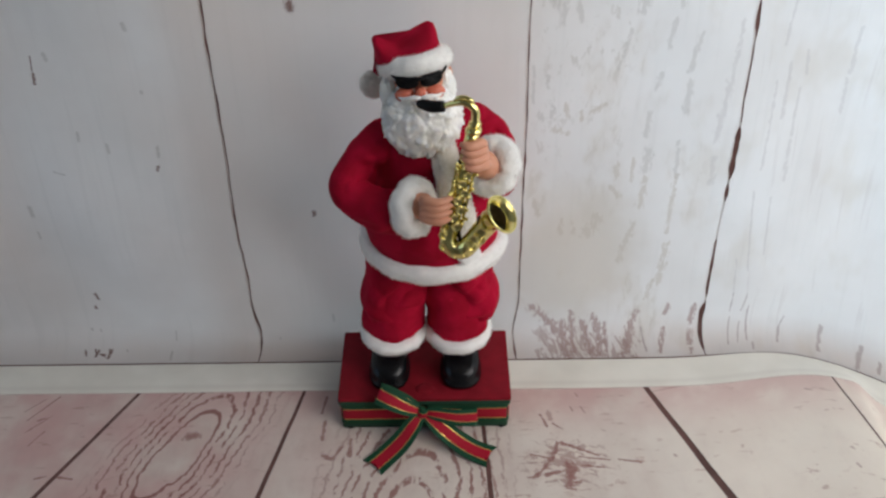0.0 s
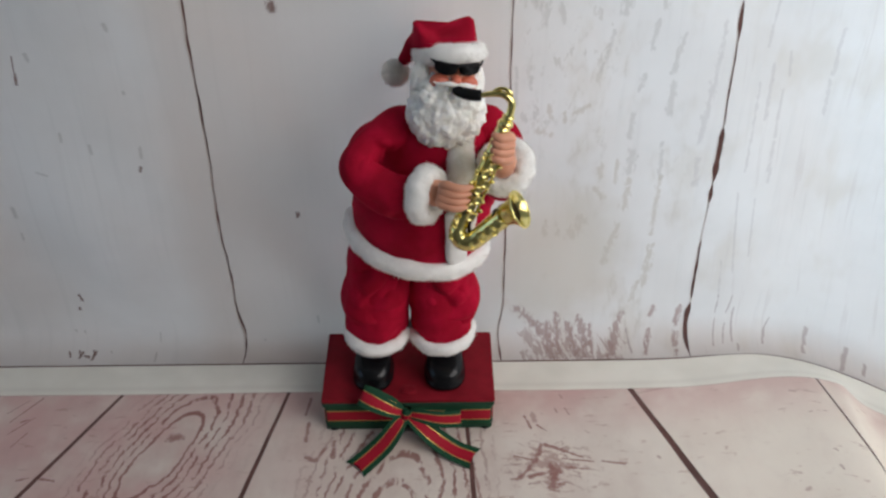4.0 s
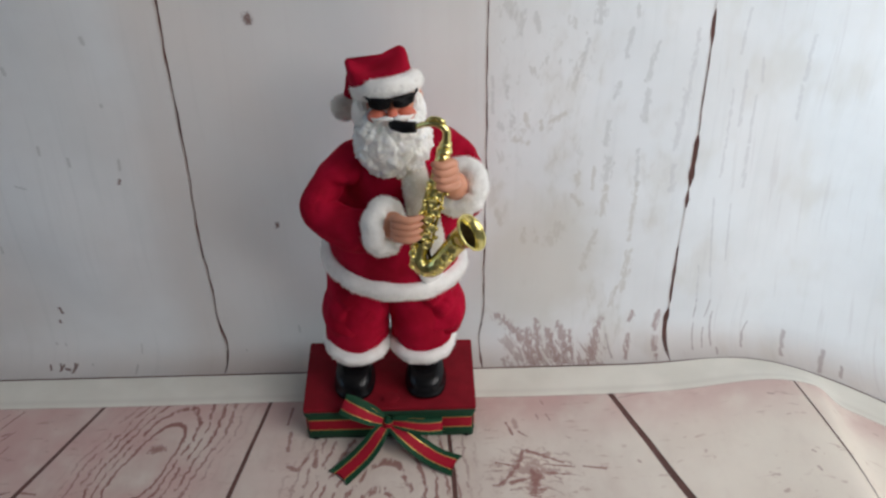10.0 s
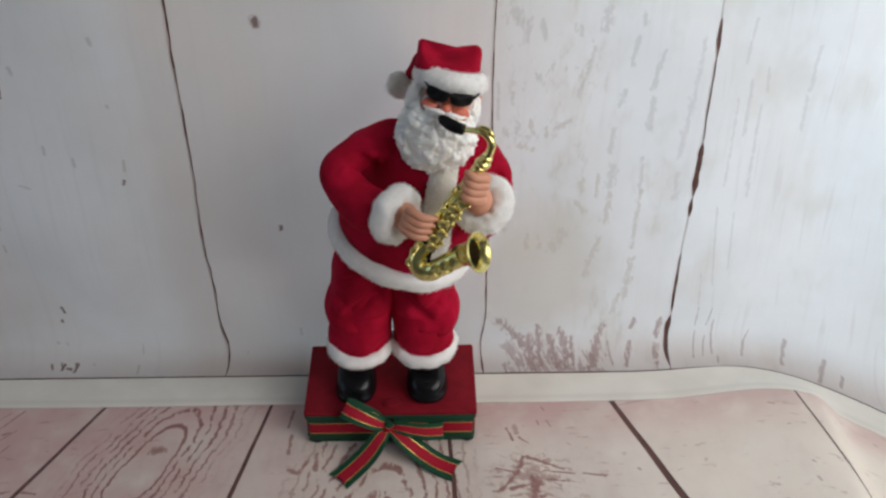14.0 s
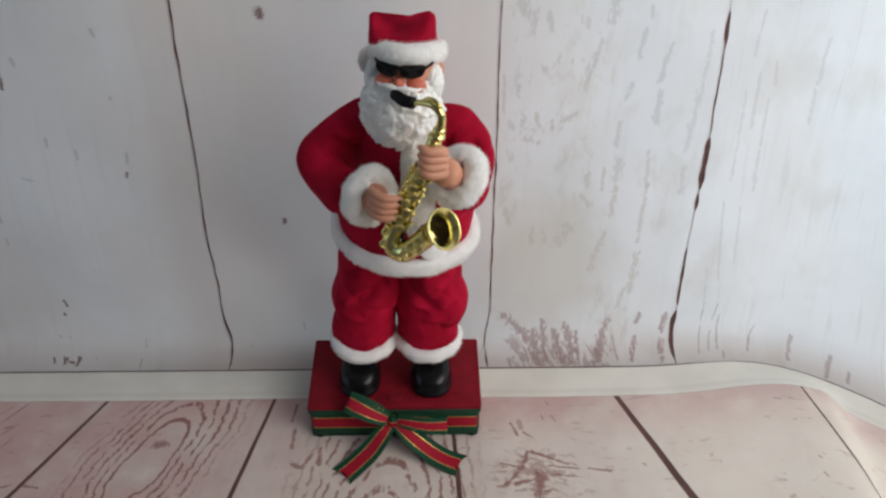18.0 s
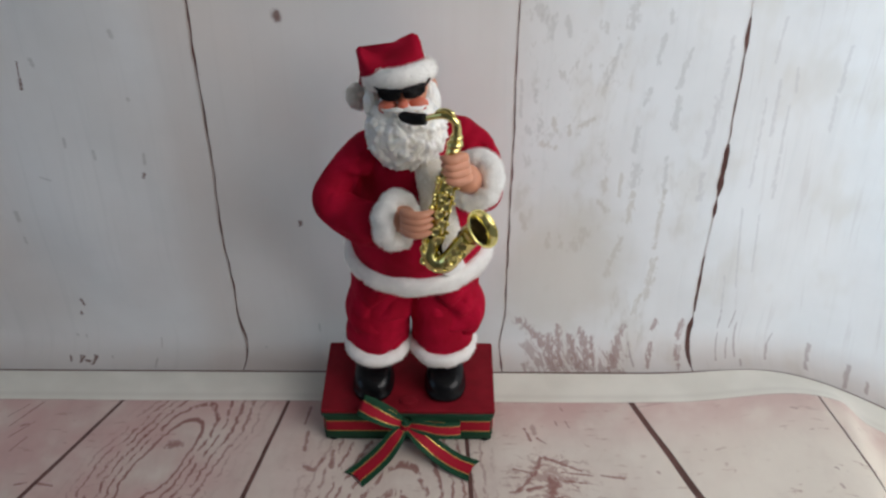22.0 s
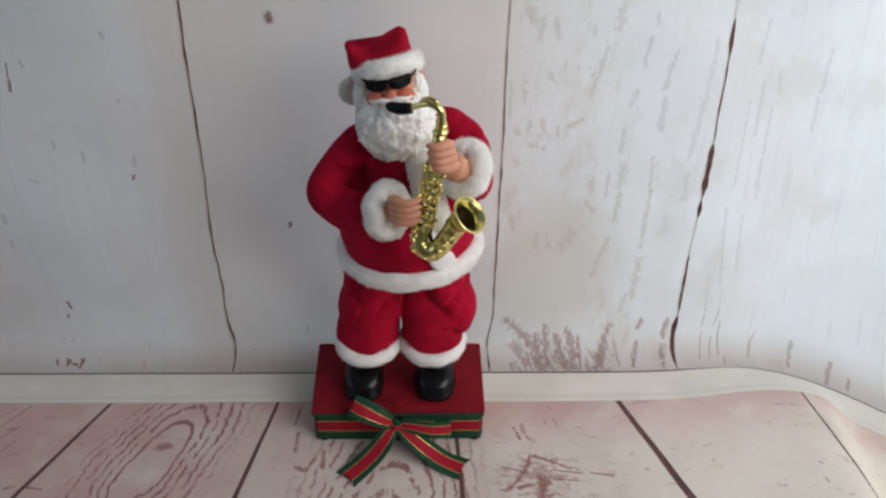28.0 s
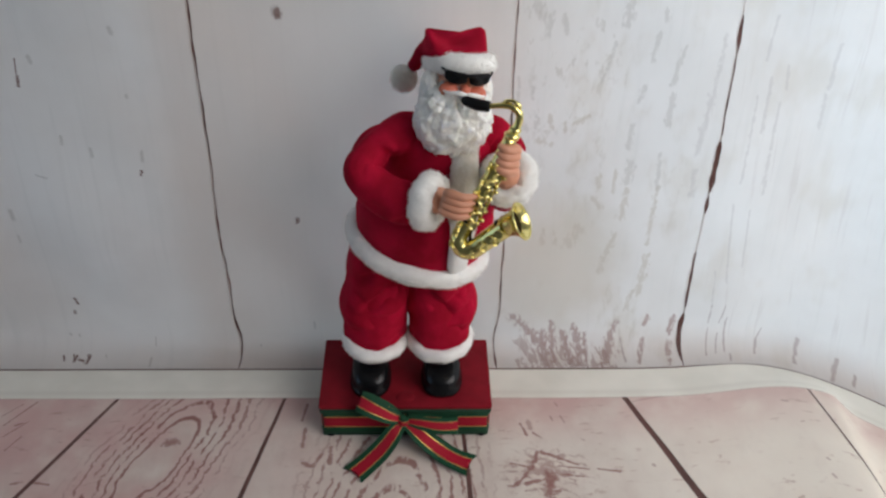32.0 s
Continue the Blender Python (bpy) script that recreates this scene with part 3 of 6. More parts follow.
def ramp(x, xs, ys):
    return float(np.interp(x, xs, ys))


def soft_box(b, lo, hi, r, mat=0, seg=3):
    """A box with rounded edges as stacked rounded outlines."""
    (x0, y0, z0), (x1, y1, z1) = lo, hi
    prof = [(r * (1 - math.sin(math.pi / 2 * i / seg)), z0 + r * (1 - math.cos(math.pi / 2 * i / seg))) for i in range(seg + 1)]
    prof += [(r * (1 - math.cos(math.pi / 2 * i / seg)), z1 - r * (1 - math.sin(math.pi / 2 * i / seg))) for i in range(seg + 1)]
    rings = []
    for inset, z in prof:
        ring = []
        rc = r * 1.6
        for cx, cy, a0 in ((x1 - rc, y1 - rc, 0), (x0 + rc, y1 - rc, 90), (x0 + rc, y0 + rc, 180), (x1 - rc, y0 + rc, 270)):
            for k in range(5):
                a = radians(a0 + 22.5 * k)
                ring.append((cx + (rc - inset) * math.cos(a), cy + (rc - inset) * math.sin(a), z))
        rings.append(ring)
    b.rings(rings, mat)


# ---- the room shell, the table and the hung backdrop ----
def slab(b, lo, hi, mat=0):
    (x0, y0, z0), (x1, y1, z1) = lo, hi
    i = [b.vert(p) for p in ((x0, y0, z0), (x1, y0, z0), (x1, y1, z0), (x0, y1, z0), (x0, y0, z1), (x1, y0, z1), (x1, y1, z1), (x0, y1, z1))]
    for f in ((3, 2, 1, 0), (4, 5, 6, 7), (0, 1, 5, 4), (1, 2, 6, 5), (2, 3, 7, 6), (3, 0, 4, 7)):
        b.face([i[k] for k in f], mat, False)


def room():
    def piece(name, boxes, mat, label):
        b = Build()
        for lo, hi in boxes:
            slab(b, lo, hi)
        return tagged(new(name, b.mesh(name, [mat])), label, "room", kind="structure")

    piece("floor", [((-1.8, -2.4, -0.85), (1.1, 0.70, -0.75))], CARPET, "brown carpeted room floor under the table")
    piece("ceiling", [((-1.8, -2.4, 1.70), (1.1, 0.70, 1.80))], PAINT, "plain pale painted ceiling")
    piece("wall_north", [((-1.7, 0.60, -0.75), (0.30, 0.70, 1.70)), ((0.30, 0.60, -0.75), (1.0, 0.70, 0.0)), ((0.30, 0.60, 0.70), (1.0, 0.70, 1.70)), ((0.94, 0.60, 0.0), (1.0, 0.70, 0.70))], PAINT, "plain pale painted wall with an assumed opening behind the backdrop")
    piece("wall_south", [((-1.7, -2.4, -0.75), (1.0, -2.3, 1.70))], PAINT, "plain pale painted wall behind the viewer")
    piece("wall_east", [((1.0, -2.4, -0.75), (1.1, 0.70, 0.40)), ((1.0, -2.4, 1.30), (1.1, 0.70, 1.70)), ((1.0, -2.4, 0.40), (1.1, -1.40, 1.30)), ((1.0, -0.18, 0.40), (1.1, 0.70, 1.30))], PAINT, "plain pale painted wall with a window opening")
    piece("wall_west", [((-1.8, -2.4, -0.75), (-1.7, 0.70, 0.15)), ((-1.8, -2.4, 1.35), (-1.7, 0.70, 1.70)), ((-1.8, -2.4, 0.15), (-1.7, -1.0, 1.35)), ((-1.8, 0.0, 0.15), (-1.7, 0.70, 1.35))], PAINT, "plain pale painted wall with a window opening")
    b = Build()
    slab(b, (-0.90, -0.6, -0.04), (0.90, 0.12, -0.006))
    for x in (-0.88, 0.82):
        for y in (-0.57, 0.04):
            slab(b, (x, y, -0.75), (x + 0.06, y + 0.06, -0.041))
    tagged(new("table", b.mesh("table", [TIMBER])), "brown wooden table under the backdrop cloth", "table")


room()


def soft_plus(x):
    return math.log1p(math.exp(-abs(x))) + max(x, 0.0)


def fold_line(u):
    """Depth of the line where the sheet turns up into the wall."""
    return 0.036 + 0.007 * math.exp(-((u - 0.285) / 0.05) ** 2) - 0.0185 * soft_plus((u - 0.338) / 0.02) * 1.0


BEND = 0.026


def sheet(u, s, lift=0.0):
    """A place on the sheet: u along it, s up the wall (above 0) or out over the table (below 0)."""
    y0 = fold_line(u)
    if s >= 0:
        y0 += (0.036 - y0) * min(1.0, s / 0.30) * 0.85
        a = min(s / BEND, math.pi / 2)
        y, z = y0 + BEND * math.sin(a), BEND * (1 - math.cos(a)) + max(0.0, s - BEND * math.pi / 2)
        ny, nz = -math.sin(a), math.cos(a)
        w = min(1.0, z / 0.12)
        y += w * (0.010 * noise.noise(Vector((u * 7.0 + z * 4.0, z * 3.0, 4.2))) + 0.006 * noise.noise(Vector((u * 17.0 + z * 6.0, z * 8.0, 1.7))))
        # the cloth hangs nearer behind the toy and falls back to either side
        back = min(1.0, max(0.0, (u - 0.02) / 0.15))
        y -= w * 0.024 / (1.0 + math.exp(-(u + 0.262 + 0.10 * (z - 0.18)) / 0.028)) * (1.0 - back * back * (3.0 - 2.0 * back))
        y -= w * 0.007 * math.exp(-((u + 0.33 - 0.20 * (z - 0.2)) / 0.022) ** 2)
        y -= 0.004 * math.exp(-((u - 0.27) / 0.03) ** 2) * math.exp(-((z - 0.05) / 0.04) ** 2)
    else:
        y, z, ny, nz = y0 + s, 0.0, 0.0, 1.0
        far = min(1.0, -s / 0.03)
        z += 0.013 * math.exp(-((u - 0.338) / (0.050 if u < 0.338 else 0.013)) ** 2) * far + 0.0008 * far * noise.noise(Vector((u * 12, s * 12, 0.3)))
    return (u, y + lift * ny, z + lift * nz)


def board(name, left, right, s0, s1, nu, ns, mat, parent, lift=0.0006):
    b = Build()
    rows = []
    for j in range(ns + 1):
        s = s0 + (s1 - s0) * j / ns
        a, c = left(s), right(s)
        rows.append([b.vert(sheet(a + (c - a) * i / nu, s, lift), (a + (c - a) * i / nu, s)) for i in range(nu + 1)])
    b.grid(rows)
    return part(name, b, mat, parent)


def wiggle(s, k, seed):
    return 0.0016 * noise.noise(Vector((s * k, seed, 0.5))) + 0.0006 * noise.noise(Vector((s * k * 5, seed, 2.5)))


# each joint: its place, its usual half width, and stretches where it gapes (from, to, half width)
JOINTS = {
    "a": (-0.1410, 0.00042, ((0.0, 0.062, 0.0011), (0.085, 0.115, 0.0006), (0.13, 0.17, 0.0008), (0.19, 0.21, 0.0006), (0.235, 0.27, 0.0007), (0.28, 0.40, 0.0009))),
    "b": (0.0755, 0.00040, ((0.0, 0.020, 0.0013), (0.035, 0.055, 0.0006), (0.075, 0.100, 0.0007), (0.115, 0.165, 0.0008), (0.172, 0.215, 0.0009), (0.232, 0.262, 0.0008), (0.275, 0.31, 0.0007), (0.33, 0.40, 0.0007))),
    "c": (0.2335, 0.00004, ((0.0, 0.052, 0.0022), (0.058, 0.115, 0.0013), (0.153, 0.172, 0.0016), (0.175, 0.221, 0.0024), (0.222, 0.290, 0.0006), (0.290, 0.315, 0.0021))),
}


def joint(key, side):
    u0, usual, gapes = JOINTS[key]

    def edge(s):
        w = usual
        for a, c, g in gapes:
            if a <= s <= c:
                w = max(w, g * min(1.0, (s - a + 0.004) / 0.012, (c - s + 0.004) / 0.012))
        bow = 0.0020 * math.exp(-((s - 0.03) / 0.02) ** 2) - 0.0007 * math.exp(-((s - 0.06) / 0.02) ** 2)
        w *= 0.75 + 0.6 * noise.noise(Vector((s * 90, u0 * 40, 1.0)))
        return u0 + (bow if key == "a" else -bow) + wiggle(s, 14.0, u0 * 50) + side * max(0.0, w)
    return edge


def floor_joint(x0, slope, half, side):
    return lambda s: x0 + slope * (s + 0.034) + wiggle(s, 6.0, x0 * 30) + side * half * (1.0 - 4.0 * (s + 0.034))


def backdrop():
    b = Build()
    us = [-0.75 + 0.0125 * i for i in range(82)] + [0.275 + 0.004 * i for i in range(32)] + [0.4125 + 0.0125 * i for i in range(16)]
    ss = [-0.62 + 0.02 * j for j in range(30)] + [-0.03 + 0.006 * j for j in range(5)] + [0.0, 0.002, 0.004]
    b.grid([[b.vert(sheet(u, s), (u, s)) for u in us] for s in ss])
    for key in JOINTS:
        l, r = joint(key, -1), joint(key, 1)
        b.grid([[b.vert(sheet(e(0.004 + 0.0035 * k) + d, 0.004 + 0.0035 * k), (0, 0)) for e, d in ((l, -0.0005), (l, 0.0), (r, 0.0), (r, 0.0005))] for k in range(216)])
    ob = tagged(new("backdrop", b.mesh("backdrop", [GROOVE])), "photo backdrop sheet printed with whitewashed boards, curving onto the table", "backdrop", kind="structure")
    end_l, end_r = (lambda s: -0.75), (lambda s: 0.60)
    gap = 0.0008
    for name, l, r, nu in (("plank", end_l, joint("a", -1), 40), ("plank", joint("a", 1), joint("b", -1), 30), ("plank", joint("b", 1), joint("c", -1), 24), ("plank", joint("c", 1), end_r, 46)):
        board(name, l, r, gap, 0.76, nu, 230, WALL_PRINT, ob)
    board("skirting_strip", end_l, end_r, -0.0345, -gap, 330, 10, SKIRTING, ob)
    lines = [(-0.231, 0.475, 0.0014), (-0.098, 0.204, 0.0013), (0.0415, -0.045, 0.0013), (0.176, -0.378, 0.0023), (0.323, -0.23, 0.0007)]
    lines = [(-0.38, 0.75, 0.0012)] + lines + [(0.47, -0.8, 0.0012)]
    edges = [None] + lines + [None]
    for i in range(len(lines) + 1):
        l, r = edges[i], edges[i + 1]
        left = (lambda s, l=l: floor_joint(l[0], l[1], l[2], 1)(s)) if l else (lambda s: -0.98)
        right = (lambda s, r=r: floor_joint(r[0], r[1], r[2], -1)(s)) if r else (lambda s: 1.2)
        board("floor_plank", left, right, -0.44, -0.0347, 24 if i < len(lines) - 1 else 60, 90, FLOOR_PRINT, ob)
    return ob


backdrop()


# ---- the musical toy ----
TOP = 0.0320
toy = new("christmas_figurine")
toy.empty_display_size = 0.05
tagged(toy, "red velvet Christmas doll playing a gold saxophone on a ribboned base", "toy")


def strip(b, path, widths, ups, mat=0, thick=0.0005, nv=8, curl=0.0, notch=0.0):
    """A ribbon along path; ups gives the direction across it at each point."""
    pts = [Vector(p) for p in path]
    along, rows, back = 0.0, [], []
    for i, p in enumerate(pts):
        if i:
            along += (p - pts[i - 1]).length
        d = (pts[min(i + 1, len(pts) - 1)] - pts[max(i - 1, 0)]).normalized()
        up = Vector(ups[i])
        up = (up - d * up.dot(d)).normalized()
        nrm = d.cross(up)
        w = widths[i] if isinstance(widths, (list, tuple)) else widths
        row, row2 = [], []
        for k in range(nv + 1):
            v = k / nv
            q = p + up * (v - 0.5) * w + nrm * curl * (abs(v - 0.5) * 2) ** 2
            if notch and i == len(pts) - 1:
                q -= d * notch * (1 - abs(v - 0.5) * 2)
            row.append(b.vert(q + nrm * thick / 2, (along, v)))
            row2.append(b.vert(q - nrm * thick / 2, (along, v)))
        rows.append(row)
        back.append(list(reversed(row2)))
    b.grid(rows, mat)
    b.grid(back, mat)


def base():
    b = Build()
    soft_box(b, (-0.0640, -0.0405, 0.0010), (0.0632, 0.0345, 0.0262), 0.0012)
    body = part("base_box", b, GREEN, toy, "dark green felt-covered box")
    for x in (-0.058, 0.058):
        for y in (-0.0362, 0.029):
            b = Build()
            b.rings([[(x + r * math.cos(a * math.pi / 6), y + r * math.sin(a * math.pi / 6), z) for a in range(12)] for r, z in ((0.0042, 0.0003), (0.0048, 0.0007), (0.0048, 0.0030))])
            part("foot", b, BLACK, body)
    b = Build()
    soft_box(b, (-0.0662, -0.0408, 0.0284), (0.0652, 0.0375, TOP), 0.0012)
    lid = part("base_lid", b, BOARD, toy, "dark red flocked top board")
    b = Build()
    soft_box(b, (-0.0658, -0.0413, 0.0255), (0.0648, 0.0371, 0.0287), 0.0010)
    part("lid_edge", b, GREEN, lid, "green cord edging under the board")
    b = Build()
    outline = [(-0.0645, 0.034), (-0.0645, -0.0380), (-0.0618, -0.0410), (0.0610, -0.0410), (0.0637, -0.0380), (0.0637, 0.034)]
    pts = []
    for a, c in zip(outline, outline[1:]):
        pts += [(a[0] + (c[0] - a[0]) * t / 12, a[1] + (c[1] - a[1]) * t / 12, 0.0164) for t in range(12)]
    pts.append((*outline[-1], 0.0164))
    strip(b, pts, 0.0205, [(0, 0, 1)] * len(pts))
    part("ribbon_band", b, RIBBON, body, "red ribbon band with green edges and gold threads")
    # a round push button and its recessed rim
    b = Build()
    b.torus((0, -0.0300, TOP + 0.0002), Matrix.Identity(3), 0.0068, 0.0056, 0.0006, 0, 36, 8)
    part("button_rim", b, BOARD, lid)
    b = Build()
    b.rings([[(r * math.cos(a * math.pi / 16), -0.0300 + 0.8 * r * math.sin(a * math.pi / 16), z) for a in range(32)] for r, z in ((0.0064, TOP), (0.0062, TOP + 0.0008), (0.0056, TOP + 0.0012), (0.003, TOP + 0.0013))])
    part("push_button", b, BOARD, lid, "red round push button")
    bow()


def bow():
    holder = part("bow_knot", bow_knot(), RIBBON, toy, "striped ribbon bow with gold threads")
    k = (-0.0022, -0.0475, 0.0243)
    w = 0.0165

    def piece(name, pts, ups, widths, n=28, notch=0.0):
        b = Build()
        path = spline(pts, n)
        upl = spline(ups, n)
        wl = [ramp(i / n, [t / (len(widths) - 1) for t in range(len(widths))], widths) for i in range(n + 1)]
        strip(b, path, wl, [tuple(u) for u in upl], notch=notch)
        part(name, b, RIBBON, holder)

    # loops
    face = (0.33, 0.62, 0.62)
    piece("bow_loop", [k, (-0.012, -0.0515, 0.0325), (-0.025, -0.0500, 0.0395), (-0.0345, -0.0450, 0.0420), (-0.026, -0.0440, 0.0375), (-0.013, -0.0440, 0.0310), k],
          [face] * 7, [0.006, 0.0120, 0.0152, 0.0158, 0.0150, 0.011, 0.006])
    piece("bow_loop", [k, (0.010, -0.0515, 0.0255), (0.025, -0.0530, 0.0235), (0.0390, -0.0500, 0.0215), (0.028, -0.0465, 0.0215), (0.012, -0.0445, 0.022), k],
          [(0, 0.45, 0.9)] * 7, [0.006, 0.0100, 0.0125, 0.0135, 0.012, 0.009, 0.006])
    # tails, hanging down and out over the table
    piece("bow_tail", [k, (-0.009, -0.0555, 0.0190), (-0.018, -0.0625, 0.0095), (-0.028, -0.0705, 0.0040), (-0.0395, -0.0820, 0.0022)],
          [(0.6, -0.35, -0.35), (0.62, -0.4, -0.3), (0.66, -0.55, -0.15), (0.68, -0.62, -0.03), (0.70, -0.62, 0)], [0.006, 0.0135, w, 0.0185, 0.0200], notch=0.005)
    piece("bow_tail", [k, (0.009, -0.0545, 0.0185), (0.022, -0.0600, 0.0090), (0.0350, -0.0665, 0.0038), (0.0495, -0.0730, 0.0022)],
          [(0.5, 0.5, 0.6), (0.55, 0.6, 0.5), (0.5, 0.75, 0.3), (0.5, 0.85, 0.05), (0.55, 0.8, 0)], [0.006, 0.0135, w, 0.0190, 0.0215], notch=0.004)


def bow_knot():
    b = Build()
    n = 20
    path = [(-0.0022 + 0.0042 * math.cos(2 * math.pi * i / n), -0.0475 + 0.0048 * math.sin(2 * math.pi * i / n), 0.0246 - 0.0006 * math.cos(2 * math.pi * i / n)) for i in range(n + 1)]
    strip(b, path, 0.0090, [(0.25, 0, 1)] * (n + 1), curl=-0.0012)
    b.ball((-0.0022, -0.0474, 0.0244), (0.0041, 0.0045, 0.0046), 0, 20, 12)
    return b


def folds(seed, size=0.06):
    def wob(t, a):
        v = Vector((math.cos(a) * 1.2, math.sin(a) * 1.2, t * 3.0 + seed))
        return size * (noise.noise(v) + 0.5 * noise.noise(v * 2.3))
    return wob


def valley(x):
    """A sharp crease between rounded swells, 0 to 1."""
    return (1.0 - abs(math.sin(x))) ** 3


def cloth_folds(seed):
    """Baggy trouser cloth: a slack bulge and slanting creases."""
    def wob(t, a):
        v = Vector((math.cos(a), math.sin(a), t * 1.6 + seed))
        big = valley(4.2 * t + 0.9 * math.sin(a + seed) + 2.2 * noise.noise(v * 0.9) + seed)
        small = valley(9.0 * t - 1.6 * math.cos(a * 1.0 + seed) + 3.0 * noise.noise(v * 1.3))
        run = 0.5 + noise.noise(v * 1.5 + Vector((4, 0, 0)))
        return 0.11 * noise.noise(v * 1.2) - 0.11 * big * max(0.0, run) - 0.05 * small * max(0.0, 1.0 - run) + 0.015 * noise.noise(v * 6.0)
    return wob


def sleeve_folds(seed):
    """Cloth gathered into ridges across the sleeve, deepest at the bend."""
    def wob(t, a):
        v = Vector((math.cos(a), math.sin(a), t * 4.0 + seed))
        ridge = valley(t * 15.0 + 1.6 * noise.noise(v * 1.1) + seed) * math.exp(-((t - 0.45) / 0.26) ** 2) * (0.5 + 0.5 * math.sin(a + seed))
        return 0.08 * noise.noise(v * 1.1) - 0.22 * ridge + 0.03 * noise.noise(v * 3.1)
    return wob


def dent(b, c, along, length, wide, push, depth):
    """Presses a long hollow into the cloth around c."""
    c, along, push = Vector(c), Vector(along).normalized(), Vector(push)
    for i, v in enumerate(b.v):
        d = Vector(v) - c
        x = d.dot(along)
        across = d - along * x
        across.y *= 0.35
        w = math.exp(-(x / length) ** 2 - (across.length / wide) ** 2)
        b.v[i] = tuple(Vector(v) + push * depth * w)


def legs():
    for x in (-0.0265, 0.0265):
        sg = 1 if x > 0 else -1
        # boot: sole, rounded toe and shaft
        b = Build()
        rings = []
        for z, yf, yb, w in ((0.0, -0.0320, 0.012, 0.0152), (0.0025, -0.0332, 0.0125, 0.0160), (0.0045, -0.0326, 0.012, 0.0154), (0.0055, -0.0316, 0.0115, 0.0146), (0.0095, -0.0312, 0.0115, 0.0147), (0.0135, -0.0285, 0.0112, 0.0142), (0.0165, -0.0225, 0.0110, 0.0133), (0.0185, -0.0165, 0.0108, 0.0122), (0.0205, -0.0128, 0.0106, 0.0115), (0.0225, -0.0124, 0.0110, 0.0121), (0.0250, -0.0112, 0.0108, 0.0117), (0.032, -0.0108, 0.0110, 0.0119), (0.042, -0.0105, 0.0110, 0.0120)):
            ring = []
            for k in range(32):
                a = 2 * math.pi * k / 32
                ca, sa = math.cos(a), math.sin(a)
                e = 2.6
                px = w * math.copysign(abs(ca) ** (2 / e), ca)
                py = (yf + yb) / 2 + (yb - yf) / 2 * math.copysign(abs(sa) ** (2 / e), sa)
                ring.append((x + sg * 0.001 + px, py, TOP + 0.0003 + z))
            rings.append(ring)
        b.rings(rings)
        part("boot", b, GLOSS, toy, "glossy black moulded boot")
        # lower trouser leg with its plush cuff
        b = Build()
        n = 36
        path = [(x * (1.0 - 0.28 * i / n) + (0.0015 if sg < 0 else 0.0), 0.0032 * i / n, 0.064 + 0.060 * i / n) for i in range(n + 1)]
        b.tube(path, [ramp(i / n, (0, 0.12, 0.3, 0.5, 0.7, 1), (0.0206, 0.0230, 0.0236, 0.0228, 0.0212, 0.0175)) for i in range(n + 1)], 0, 64, True, cloth_folds(x * 90))
        leg = part("trouser_leg", b, RED, toy, "red velvet lower trouser leg")
        b = Build()
        b.torus((x * 0.96 + (0.0018 if sg < 0 else 0.0002), -0.0015, 0.0690), Matrix.Rotation(radians(7), 3, "X"), 0.0208, 0.0218, 0.0048, 0, 56, 12, 0.25, seed=x * 100)
        b.fuzz(3000, 0.0016, 1, seed=3)
        part("plush_cuff", b, [FUR, FIBRE], leg, "white plush trouser cuff")


PIVOT = (0.0, 0.0, 0.13)
THIGH = (0.0, 0.0, 0.095)


def thighs():
    out = []
    for x in (-0.0215, 0.0262):
        b = Build()
        sg = 1 if x > 0 else -1
        n = 48
        path = [(x * 0.95 + 0.0022 + sg * (0.0052 if sg > 0 else 0.0042) * math.exp(-((i / n - 0.17) / 0.12) ** 2) - sg * 0.0030 * (i / n) ** 2, -0.002 + 0.010 * i / n, 0.0855 + 0.0815 * i / n) for i in range(n + 1)]
        b.tube(path, [ramp(i / n, (0, 0.03, 0.09, 0.18, 0.28, 0.42, 0.6, 0.8, 1), (0.0120, 0.0196, 0.0236, 0.0250, 0.0248, 0.0241, 0.0231, 0.0218, 0.0198)) for i in range(n + 1)], 0, 96, True, cloth_folds(x * 200 + 5))
        for cx, cz, tilt, long, wide, deep in ((0.009, 0.126, 3.0, 0.018, 0.0060, 0.0090), (0.014, 0.099, 0.15, 0.013, 0.0042, 0.0100), (0.031, 0.134, -0.6, 0.016, 0.0036, 0.0060), (0.019, 0.116, -0.9, 0.018, 0.0046, 0.0075),
                                               (0.044, 0.108, 0.5, 0.010, 0.0034, 0.0060), (0.010, 0.146, -1.6, 0.012, 0.0036, 0.0080), (0.030, 0.090, 0.1, 0.016, 0.0034, 0.0050), (0.036, 0.121, 0.9, 0.012, 0.0030, 0.0045)):
            dent(b, (sg * cx + 0.0022, -0.0235, cz), (1.0, 0.0, sg * tilt), long, wide, (0.0, 1.0, 0.1), deep)
        ob = part("trouser_thigh", b, RED, toy, "red velvet baggy trouser thigh", THIGH)
        ob.matrix_basis = pose(*THIGH)
        out.append(ob)
    return out


